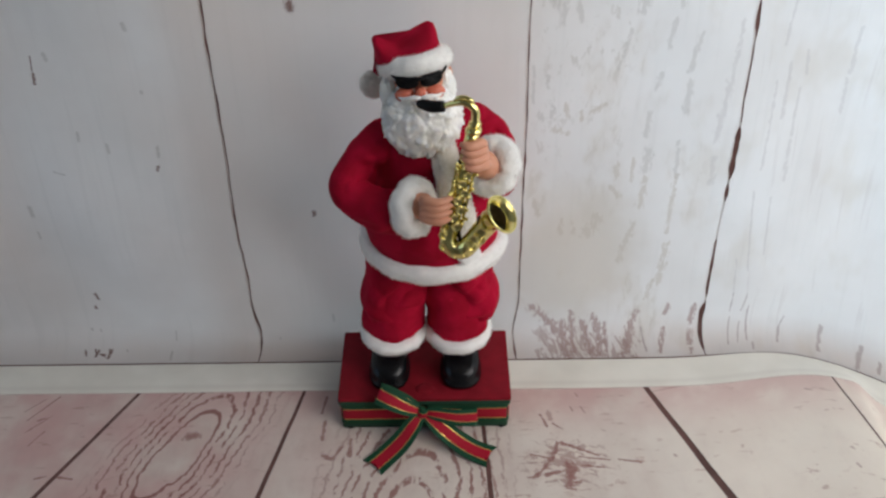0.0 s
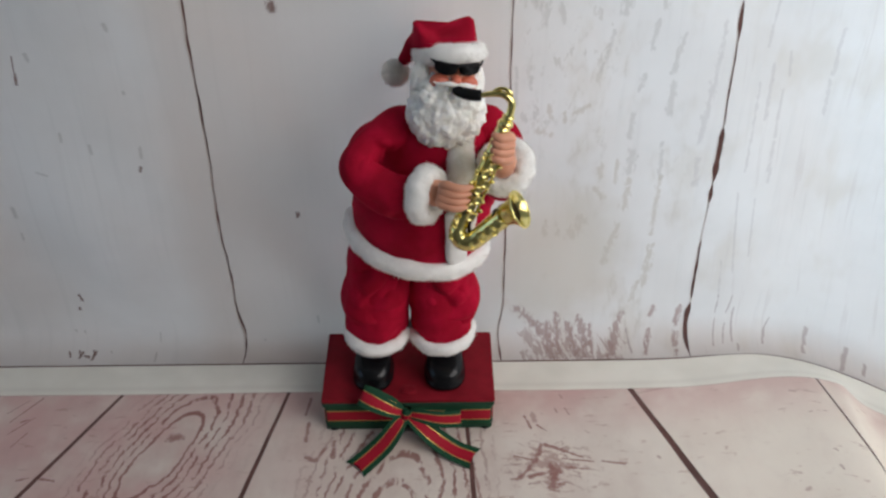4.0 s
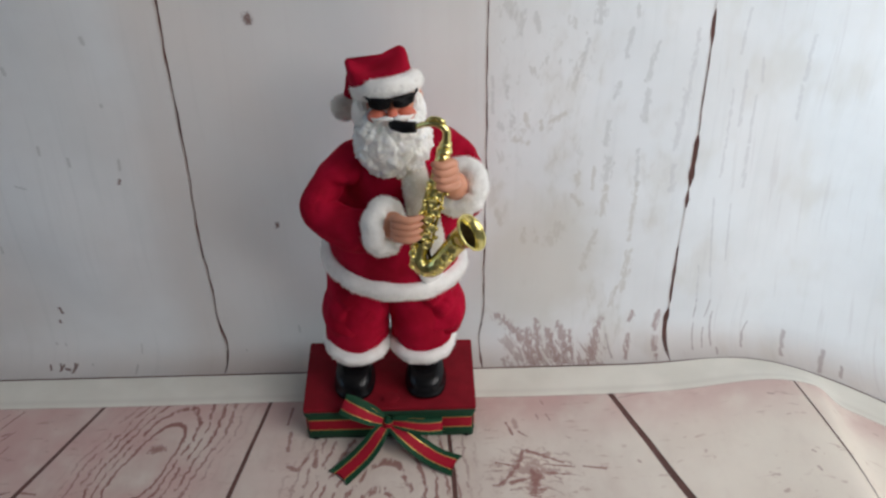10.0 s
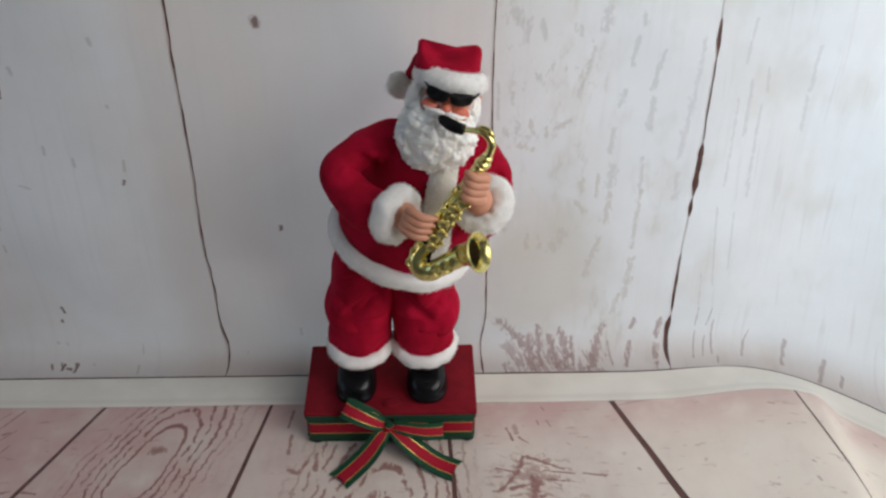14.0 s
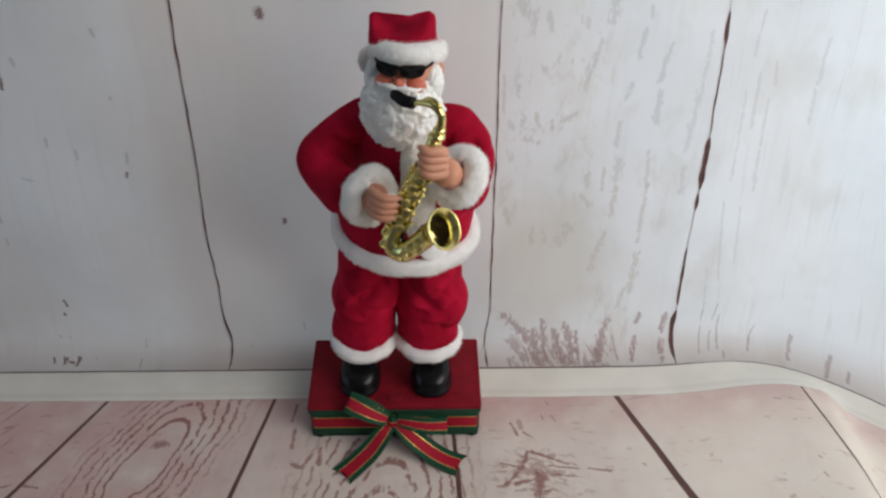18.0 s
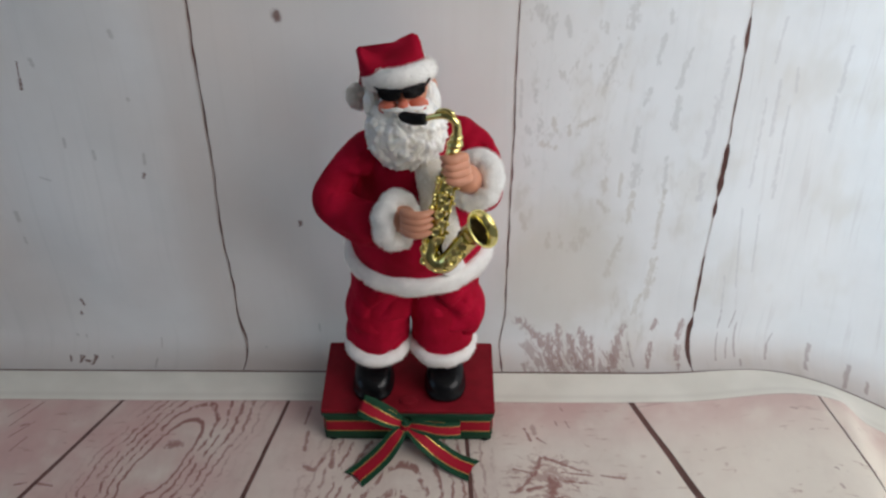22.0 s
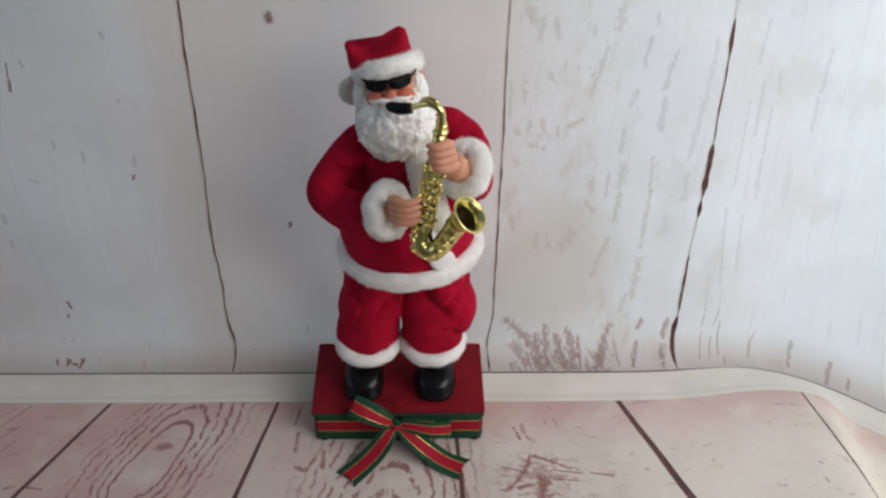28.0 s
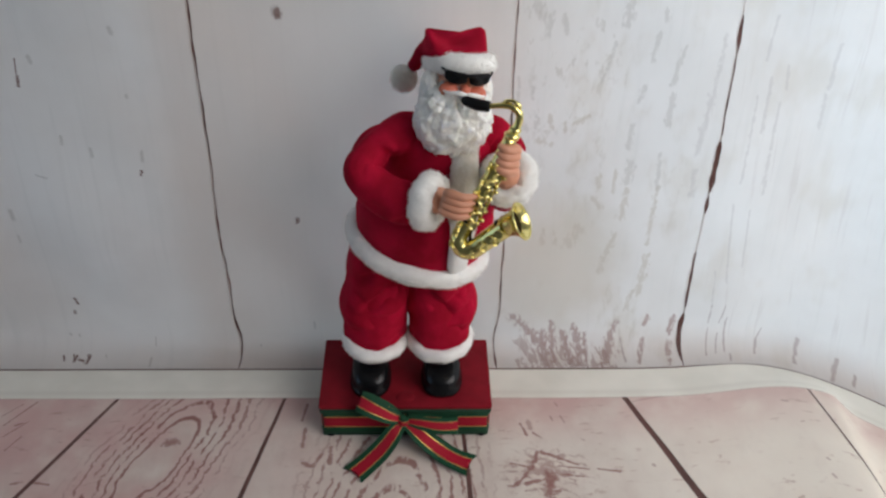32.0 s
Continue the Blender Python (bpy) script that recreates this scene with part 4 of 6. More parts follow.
def jacket():
    """The velvet jacket, sleeves, mitts and head of the toy: one mesh."""
    b = Build()
    # chest
    cx = 0.013
    prof = [(0.214, 0.0300, 0.0300, -0.004), (0.220, 0.0400, 0.0385, -0.003), (0.228, 0.0445, 0.0425, -0.002), (0.240, 0.0450, 0.0415, -0.001),
            (0.254, 0.0410, 0.0335, -0.004), (0.267, 0.0375, 0.0285, -0.008), (0.278, 0.0320, 0.0250, -0.013), (0.287, 0.0275, 0.0215, -0.015), (0.295, 0.0200, 0.0170, -0.015), (0.302, 0.0120, 0.0120, -0.015)]
    f = folds(3.3, 0.05)
    rings = []
    for z, rx, ry, y in prof:
        ring = []
        for k in range(64):
            a = 2 * math.pi * k / 64
            w = 1 + f(z * 8, a)
            ring.append((cx + rx * w * math.cos(a), y + ry * w * math.sin(a), z))
        rings.append(ring)
    b.rings(rings, 0)
    b.ball((-0.0260, -0.0010, 0.2500), (0.0220, 0.0150, 0.0270), 0, 32, 20)
    ob = part("jacket", b, [RED], toy, "red velvet jacket", PIVOT)
    ob.matrix_basis = pose(*PIVOT)

    def sub(name, bb, mats, label):
        return part(name, bb, mats, ob, label, PIVOT)

    # sleeves
    n = 60
    bb = Build()
    path = spline([(0.002, -0.010, 0.2790), (-0.0170, -0.0125, 0.2790), (-0.0320, -0.0205, 0.2722), (-0.0450, -0.0320, 0.2605), (-0.0365, -0.0400, 0.2525), (-0.0205, -0.0505, 0.2505), (-0.0040, -0.0590, 0.2550)], n)
    bb.tube(path, [ramp(i / n, (0, 0.17, 0.33, 0.45, 0.5, 0.58, 0.7, 0.85, 1), (0.0125, 0.0140, 0.0118, 0.0108, 0.0112, 0.0122, 0.0134, 0.0150, 0.0125)) for i in range(n + 1)], 0, 72, True, sleeve_folds(1.7))
    dent(bb, (-0.0300, -0.0330, 0.2700), (0.80, 0.0, -0.55), 0.012, 0.0045, (0.05, 0.90, 0.20), 0.006)
    dent(bb, (-0.0300, -0.0560, 0.2480), (0.95, 0.0, 0.10), 0.012, 0.0030, (0.0, 0.95, 0.1), 0.003)
    dent(bb, (-0.0180, -0.0640, 0.2460), (0.60, 0.0, 0.70), 0.009, 0.0028, (0.0, 0.95, 0.1), 0.003)
    sub("sleeve", bb, [RED], "baggy red velvet sleeve")
    bb = Build()
    path = spline([(0.026, -0.014, 0.2850), (0.0405, -0.016, 0.2868), (0.0500, -0.022, 0.2790), (0.0525, -0.030, 0.2640), (0.0515, -0.038, 0.2590), (0.0500, -0.045, 0.266)], n)
    bb.tube(path, [ramp(i / n, (0, 0.2, 0.28, 0.42, 0.6, 0.8, 1), (0.0120, 0.0136, 0.0126, 0.0142, 0.0138, 0.0142, 0.0115)) for i in range(n + 1)], 0, 64, True, sleeve_folds(6.1))
    dent(bb, (0.0560, -0.0400, 0.2800), (0.3, 0.0, -0.95), 0.016, 0.0050, (-0.1, 0.95, 0.0), 0.009)
    sub("sleeve", bb, [RED], "baggy red velvet sleeve")

    # mitts: palm and four wrapped fingers
    def mitt(wrist, palm, knuckle, tips, r, plump=1.0):
        bb = Build()
        bb.tube(spline([wrist, Vector(wrist).lerp(Vector(palm), 0.55), palm], 8), [k * plump for k in (0.0080, 0.0083, 0.0086, 0.0089, 0.0092, 0.0094, 0.0092, 0.0082, 0.0050)], 0, 20)
        for k in range(4):
            kn = Vector(knuckle[0]).lerp(Vector(knuckle[1]), k / 3)
            tp = Vector(tips[0]).lerp(Vector(tips[1]), k / 3)
            mid = (kn + tp) / 2 + Vector((0, -0.0035, 0))
            bb.tube(spline([Vector(palm).lerp(kn, 0.45), kn, mid, tp], 10), [r * 1.0, r * 1.05, r * 1.1, r * 1.12, r * 1.12, r * 1.08, r * 1.05, r * 1.0, r * 0.92, r * 0.75, r * 0.35], 0, 12)
        sub("mitt", bb, [SKIN], "moulded peach vinyl mitt")

    mitt((-0.0030, -0.0600, 0.2585), (0.0045, -0.0700, 0.2668), ((0.0030, -0.0765, 0.2762), (0.0022, -0.0782, 0.2638)), ((0.0205, -0.0788, 0.2775), (0.0188, -0.0822, 0.2650)), 0.0026, 0.90)
    mitt((0.0465, -0.0490, 0.2735), (0.0400, -0.0600, 0.2880), ((0.0405, -0.0680, 0.3070), (0.0418, -0.0702, 0.2935)), ((0.0272, -0.0705, 0.3098), (0.0278, -0.0735, 0.2965)), 0.0030, 0.95)
    # face, ears, nose, cheeks
    bb = Build()
    bb.ball((0.008, -0.010, 0.3225), (0.0190, 0.0255, 0.0225), 0, 28, 18)
    for sx in (-1, 1):
        bb.ball((0.008 + sx * 0.0188, -0.013, 0.3240), (0.0030, 0.0040, 0.0046), 0, 12, 8)
        bb.ball((0.008 + sx * 0.0085, -0.0330, 0.3235), (0.0068, 0.0050, 0.0050), 1, 16, 10)
    bb.ball((0.008, -0.0375, 0.3270), (0.0034, 0.0042, 0.0034), 1, 14, 10)
    sub("face", bb, [SKIN, CHEEK], "peach vinyl face with rosy cheeks")

    # beard, moulded in curls
    def curls(d):
        v = Vector((d.x * 3.1, d.y * 3.4, d.z * 3.0)) + 0.35 * Vector((noise.noise(d * 5), noise.noise(d * 5 + Vector((7, 0, 0))), noise.noise(d * 5 + Vector((0, 9, 0)))))
        cell = noise.voronoi(v * 1.15)[0]
        swirl = math.sin(16.0 * cell[0] + 6.0 * noise.noise(d * 3.0))
        return 0.19 * (0.5 - cell[0]) + 0.024 * swirl + 0.02 * noise.noise(d * 12.0)
    bb = Build()
    bb.ball((0.0078, -0.0270, 0.3020), (0.0248, 0.0200, 0.0270), 0, 150, 96, disp=curls)
    for sx in (-1, 1):
        bb.ball((0.0072 + sx * 0.0170, -0.0195, 0.3175), (0.0066, 0.0095, 0.0125), 0, 70, 44, disp=lambda d: 1.0 * curls(d))
    sub("beard", bb, [BEARD], "white moulded curly beard")
    bb = Build()
    for sx in (-1, 1):
        bb.tube(spline([(0.008, -0.0432, 0.3262), (0.008 + sx * 0.005, -0.0428, 0.3268), (0.008 + sx * 0.0105, -0.0395, 0.3248), (0.008 + sx * 0.0135, -0.0355, 0.3242)], 10), [0.0013, 0.0015, 0.0016, 0.0016, 0.0015, 0.0014, 0.0013, 0.0011, 0.0009, 0.0007, 0.0003], 0, 12)
    sub("moustache", bb, [BEARD], "white moulded moustache")
    # plush edging: hem, front band, sleeve cuffs
    bb = Build()
    pts = spline([(0.019, -0.0320, 0.284), (0.021, -0.0400, 0.268), (0.0235, -0.0435, 0.250), (0.027, -0.0445, 0.232), (0.028, -0.0400, 0.218)], 24)
    bb.tube(pts, [ramp(i / 24, (0, 0.5, 1), (0.0085, 0.0105, 0.0095)) for i in range(25)], 0, 24, True, folds(8.8, 0.12))
    bb.fuzz(2400, 0.0015, 1, seed=6)
    sub("plush_front_band", bb, [CREAM_FUR, FIBRE], "cream plush band down the jacket front")
    for c, d, r, seed in (((-0.0030, -0.0590, 0.2580), (0.80, -0.56, 0.20), 0.0124, 7), ((0.0480, -0.0470, 0.2745), (-0.50, -0.55, 0.67), 0.0128, 8)):
        bb = Build()
        m = Vector(d).to_track_quat("Z", "Y").to_matrix()
        bb.torus(c, m, r, r, 0.0070, 0, 52, 14, 0.25, seed=seed)
        bb.fuzz(3600, 0.0017, 1, seed=seed)
        sub("plush_sleeve_cuff", bb, [FUR, FIBRE], "white plush sleeve cuff")
    hat(sub)
    # sunglasses
    bb = Build()
    for sx in (-1, 1):
        outline = []
        for k in range(28):
            a = 2 * math.pi * k / 28
            ca, sa = math.cos(a), math.sin(a)
            px = 0.0069 * math.copysign(abs(ca) ** (0.75 if sa > 0 else 1.05), ca)
            pz = 0.0041 * math.copysign(abs(sa) ** 0.7, sa) * (1.0 if sa > 0 else 1.08)
            if sa > 0:
                pz = min(pz, 0.0029)
            outline.append((px, pz))
        rings = []
        for y, k in ((0.0016, 0.97), (-0.0002, 1.0), (-0.0012, 0.97), (-0.0018, 0.7), (-0.0021, 0.2)):
            rings.append([(0.008 + sx * 0.0074 + px * k, -0.0385 + y + 55 * (sx * 0.0074 + px) ** 2 * 0.35, 0.3352 + 0.045 * (sx * 0.0074 + px) + pz * k) for px, pz in outline])
        bb.rings(rings)
        bb.tube(spline([(0.008 + sx * 0.0140, -0.0345, 0.3368), (0.008 + sx * 0.0168, -0.027, 0.3366), (0.008 + sx * 0.0175, -0.014, 0.3350)], 8), 0.0008, 0, 8)
    bb.tube(spline([(0.003, -0.0388, 0.3370), (0.008, -0.0398, 0.3376), (0.013, -0.0388, 0.3375)], 6), 0.0012, 0, 8)
    sub("sunglasses", bb, [BLACK], "black plastic sunglasses")
    return ob


SKIRT = (0.0097, -0.004, 0.167)


def plush_strip(b, pts, widths, thick, seed, n=28):
    """A flat plush band along pts: an oval across, lying on the round body behind it."""
    rings = []
    for i, p in enumerate(pts):
        t = i / (len(pts) - 1)
        d = (pts[min(i + 1, len(pts) - 1)] - pts[max(i - 1, 0)]).normalized()
        out = Vector((p.x, p.y, 0.0)).normalized()
        out = (out - d * out.dot(d)).normalized()
        across = d.cross(out)
        w = ramp(t, [k / (len(widths) - 1) for k in range(len(widths))], widths)
        ring = []
        for k in range(n):
            a = 2 * math.pi * k / n
            lump = 1.0 + 0.16 * noise.noise(Vector((math.cos(a) * 1.5, math.sin(a) * 1.5, t * 5.0 + seed)))
            ring.append(p + (across * math.cos(a) * w + out * math.sin(a) * thick) * lump)
        rings.append(ring)
    b.rings(rings)


def skirt():
    """The lower jacket with its plush hem, hanging from the hips."""
    b = Build()
    f = folds(5.1, 0.05)
    rings = []
    for z, rx, ry in ((-0.002, 0.0440, 0.0400), (0.006, 0.0462, 0.0425), (0.016, 0.0478, 0.0440), (0.026, 0.0480, 0.0440), (0.036, 0.0462, 0.0425), (0.046, 0.0425, 0.0390), (0.055, 0.0350, 0.0320), (0.060, 0.0200, 0.0180)):
        ring = []
        for k in range(72):
            a = 2 * math.pi * k / 72
            w = 1 + f(z * 10, a)
            ring.append((rx * w * math.cos(a), ry * w * math.sin(a), z))
        rings.append(ring)
    b.rings(rings)
    ob = part("jacket_skirt", b, [RED], toy, "red velvet lower jacket")
    ob.matrix_basis = pose(*SKIRT)
    bb = Build()
    bb.torus((0, 0, 0), Matrix.Identity(3), 0.0457, 0.0415, 0.0066, 0, 110, 14, 0.25)
    bb.fuzz(8400, 0.0018, 1, seed=5)
    part("plush_hem", bb, [FUR, FIBRE], ob, "white plush jacket hem")
    bb = Build()
    pts = spline([(0.0140, -0.0400, 0.048), (0.0165, -0.0432, 0.034), (0.0200, -0.0428, 0.020), (0.0245, -0.0350, 0.010), (0.0285, -0.0270, 0.005)], 24)
    plush_strip(bb, pts, (0.0062, 0.0066, 0.0074, 0.0085, 0.0060), 0.0042, 4.2)
    bb.fuzz(3000, 0.0018, 1, seed=16)
    part("plush_front_band", bb, [FUR, FIBRE], ob, "white plush band joining the hem")
    return ob


def hat(sub):
    bb = Build()
    rings = []
    for t, z, rx, ry, dy in ((0, 0.3345, 0.0195, 0.0195, -0.0020), (0.2, 0.3390, 0.0200, 0.0185, -0.0010), (0.45, 0.3438, 0.0200, 0.0160, 0.0010), (0.7, 0.3472, 0.0194, 0.0120, 0.003), (0.88, 0.3497, 0.0187, 0.0070, 0.005), (1, 0.3511, 0.0168, 0.0025, 0.006)):
        ring = []
        for k in range(64):
            a = 2 * math.pi * k / 64
            x = rx * math.copysign(abs(math.cos(a)) ** (1 - 0.25 * t), math.cos(a))
            w = 1 + 0.05 * noise.noise(Vector((math.cos(a) * 2, math.sin(a) * 2, t * 3)))
            y = ry * w * math.sin(a)
            sag = -0.0056 * t * math.exp(-((x + 0.003) / 0.009) ** 2) + 0.0016 * t * math.exp(-((abs(x) - 0.017) / 0.004) ** 2) + t * 0.16 * x - 0.44 * (1 - t) * y
            ring.append((0.0035 - 0.0028 * t * t + x * w, -0.010 + dy + y, z + sag))
        rings.append(ring)
    bb.rings(rings)
    bb.tube(spline([(-0.002, -0.004, 0.3385), (-0.007, 0.001, 0.3370), (-0.0095, 0.008, 0.331), (-0.0130, 0.0125, 0.321), (-0.0165, 0.0145, 0.313)], 18), [ramp(i / 18, (0, 0.3, 0.7, 1), (0.0065, 0.0080, 0.0060, 0.0035)) for i in range(19)], 0, 24, True, folds(2.2, 0.12))
    h = sub("hat", bb, [RED], "floppy red velvet hat")
    bb = Build()
    bb.torus((0.0072, -0.0120, 0.3330), Matrix.Rotation(radians(-24), 3, "X") @ Matrix.Rotation(radians(-7), 3, "Y"), 0.0175, 0.0220, 0.0055, 0, 70, 14, 0.15)
    bb.fuzz(4800, 0.0016, 1, seed=11)
    sub("plush_hat_brim", bb, [FUR, FIBRE], "white plush hat brim")
    bb = Build()
    bb.ball((-0.0200, 0.0145, 0.3045), (0.0076, 0.0076, 0.0076), 0, 28, 18, disp=lambda d: 0.08 * noise.noise(d * 4))
    bb.fuzz(5200, 0.0030, 1, seed=12)
    sub("pompom", bb, [FIBRE, FIBRE], "white plush pompom")
    return h


def saxophone():
    b = Build()
    top, low = Vector((0.0360, -0.0650, 0.3140)), Vector((0.0175, -0.0785, 0.2520))
    n = 40
    path = spline([top, top.lerp(low, 0.33), top.lerp(low, 0.66), low, (0.0160, -0.0805, 0.2455), (0.0188, -0.0825, 0.2408), (0.0245, -0.0845, 0.2412), (0.0298, -0.0850, 0.2470), (0.0360, -0.0862, 0.2560), (0.0412, -0.0880, 0.2638)], n)
    b.tube(path, [ramp(i / n, (0, 0.33, 0.45, 0.6, 0.8, 1), (0.0040, 0.0050, 0.0056, 0.0060, 0.0060, 0.0066)) for i in range(n + 1)], 0, 24)
    ob = part("saxophone", b, GOLD, toy, "shiny gold toy saxophone", PIVOT)
    ob.matrix_basis = pose(*PIVOT)

    def sub(name, bb, mats, label=""):
        return part(name, bb, mats, ob, label, PIVOT)

    # flared bell with an open mouth
    bb = Build()
    axis = Vector((0.68, -0.33, 0.65)).normalized()
    start = Vector((0.0400, -0.0872, 0.2630))
    m = axis.to_track_quat("Z", "Y").to_matrix()
    prof = [(0.0, 0.0066), (0.004, 0.0072), (0.007, 0.0082), (0.0095, 0.0098), (0.0112, 0.0109), (0.0120, 0.0118), (0.0124, 0.0116), (0.0120, 0.0108), (0.0100, 0.0091), (0.0080, 0.0078), (0.005, 0.0066), (-0.004, 0.0056)]
    bb.rings([[start + m @ Vector((r * math.cos(a * math.pi / 20), r * math.sin(a * math.pi / 20), z)) for a in range(40)] for z, r in prof])
    # inner faces take the dark slot, painting in the throat's shade
    bb.m[-1] = 1
    for k in range(80):
        bb.m[-3 - k] = 1
    sub("bell", bb, [GOLD, GOLD_DARK], "flared gold bell")
    # neck and collar
    bb = Build()
    pth = spline([(0.0195, -0.0545, 0.3265), (0.0265, -0.0580, 0.3300), (0.0325, -0.0610, 0.3315), (0.0375, -0.0630, 0.3280), (0.0378, -0.0640, 0.3210), (0.0360, -0.0650, 0.3150)], 24)
    bb.tube(pth, [ramp(i / 24, (0, 0.5, 1), (0.0016, 0.0023, 0.0027)) for i in range(25)], 0, 16)
    bb.tube(spline([(0.0265, -0.0585, 0.3322), (0.0300, -0.0600, 0.3348), (0.0335, -0.0616, 0.3352), (0.0375, -0.0632, 0.3322)], 8), [0.0007, 0.0012, 0.0014, 0.0012, 0.0011, 0.0011, 0.0012, 0.0014, 0.0008], 0, 10)
    sub("neck", bb, [GOLD])
    bb = Build()
    d = (top - low).normalized()
    for off, r in ((0.0005, 0.0049), (0.0046, 0.0038)):
        bb.ball(top + d * off, (r, r, r * 0.62), 0, 20, 10)
    sub("collar", bb, [GOLD])
    bb = Build()
    bb.tube(spline([(0.0060, -0.0445, 0.3240), (0.0098, -0.0485, 0.3248), (0.0145, -0.0525, 0.3256), (0.0205, -0.0550, 0.3268)], 14), [ramp(i / 14, (0, 0.15, 0.6, 1), (0.0018, 0.0031, 0.0037, 0.0034)) for i in range(15)], 0, 18)
    sub("mouthpiece", bb, [BLACK], "black mouthpiece")
    # key cups, rods and guards along the tube
    side = d.cross(Vector((0, -1, 0))).normalized()
    front = side.cross(d).normalized()
    if front.y > 0:
        front = -front
    for k in range(9):
        t = 0.22 + 0.085 * k
        p = top.lerp(low, t) + front * (0.0050 + 0.0012 * t) + side * 0.0012 * (-1) ** k
        bb = Build()
        r = 0.0023 + 0.0009 * t
        q = front.to_track_quat("Z", "Y").to_matrix()
        bb.rings([[p + q @ Vector((rr * math.cos(a * math.pi / 8), rr * math.sin(a * math.pi / 8), z)) for a in range(16)] for rr, z in ((r, -0.001), (r, 0.0012), (r * 0.86, 0.0017), (r * 0.72, 0.0011), (r * 0.25, 0.0013))])
        sub("key_cup", bb, [GOLD])
    for off, a0, a1 in ((0.0052, 0.15, 0.95), (-0.0056, 0.30, 1.02)):
        bb = Build()
        bb.tube([top.lerp(low, a0 + (a1 - a0) * i / 8) + side * off + front * 0.0034 for i in range(9)], 0.0009, 0, 8)
        for k in range(6):
            c = top.lerp(low, a0 + (a1 - a0) * (k + 0.5) / 6) + side * off + front * 0.0034
            bb.ball(c, (0.0016, 0.0016, 0.0016), 0, 10, 6)
        sub("key_rod", bb, [GOLD])
    for c, r in (((0.0135, -0.0820, 0.2520), 0.0034), ((0.0125, -0.0840, 0.2445), 0.0030), ((0.0290, -0.0920, 0.2490), 0.0032), ((0.0345, -0.0945, 0.2560), 0.0032), ((0.0190, -0.0875, 0.2405), 0.0028), ((0.0245, -0.0900, 0.2420), 0.0026)):
        bb = Build()
        bb.torus(c, Vector((0.1, -0.9, 0.3)).to_track_quat("Z", "Y").to_matrix(), r * 0.75, r * 0.75, r * 0.28, 0, 20, 8)
        bb.ball(c, (r * 0.5, r * 0.35, r * 0.5), 0, 12, 8)
        sub("key_guard", bb, [GOLD])
    # levers reaching from the rods, each with a small touch at its end
    for k in range(10):
        t = 0.26 + 0.075 * k
        sg = -1 if k % 2 else 1
        root = top.lerp(low, t) + side * 0.0046 * sg + front * 0.0040
        tip = root + side * (0.0010 + 0.0005 * (k % 3)) * sg + d * (0.0022 if k % 3 else -0.0018) + front * 0.0008
        bb = Build()
        bb.tube([root, root.lerp(tip, 0.5) + front * 0.0006, tip], 0.0006, 0, 8)
        bb.ball(tip, (0.0015, 0.0015, 0.0012), 0, 10, 6)
        sub("key_lever", bb, [GOLD])
    # rings round the tube and the rolled edge of the bell
    for t in (0.30, 0.50, 0.70, 0.90):
        c = top.lerp(low, t)
        bb = Build()
        r = ramp(t, (0, 1), (0.0040, 0.0054))
        bb.torus(c, d.to_track_quat("Z", "Y").to_matrix(), r, r, 0.0006, 0, 28, 8)
        sub("tube_ring", bb, [GOLD_DARK])
    bb = Build()
    bb.torus(start + axis * 0.0122, m, 0.0116, 0.0116, 0.0007, 0, 48, 8)
    sub("bell_edge", bb, [GOLD])
    for t, off in ((0.25, 0.0066), (0.55, 0.0072), (0.85, 0.0070)):
        c = Vector((0.0262, -0.0850, 0.2432)).lerp(Vector((0.0405, -0.0880, 0.2620)), t) + Vector((-0.35, -0.80, 0.25)) * off
        bb = Build()
        q = Vector((-0.35, -0.85, 0.25)).to_track_quat("Z", "Y").to_matrix()
        bb.rings([[c + q @ Vector((rr * math.cos(a * math.pi / 9), rr * math.sin(a * math.pi / 9), z)) for a in range(18)] for rr, z in ((0.0030, -0.0014), (0.0031, 0.0008), (0.0026, 0.0013), (0.0020, 0.0008), (0.0008, 0.0010))])
        sub("key_cup", bb, [GOLD])
    bb = Build()
    bb.tube([(0.0235, -0.0780, 0.262), (0.0225, -0.0800, 0.250), (0.0235, -0.083, 0.243)], 0.0012, 0, 8)
    sub("brace", bb, [GOLD_DARK])
    return ob


base()
legs()
THIGHS = thighs()
JACKET = jacket()
SKIRT_PART = skirt()
SAX = saxophone()

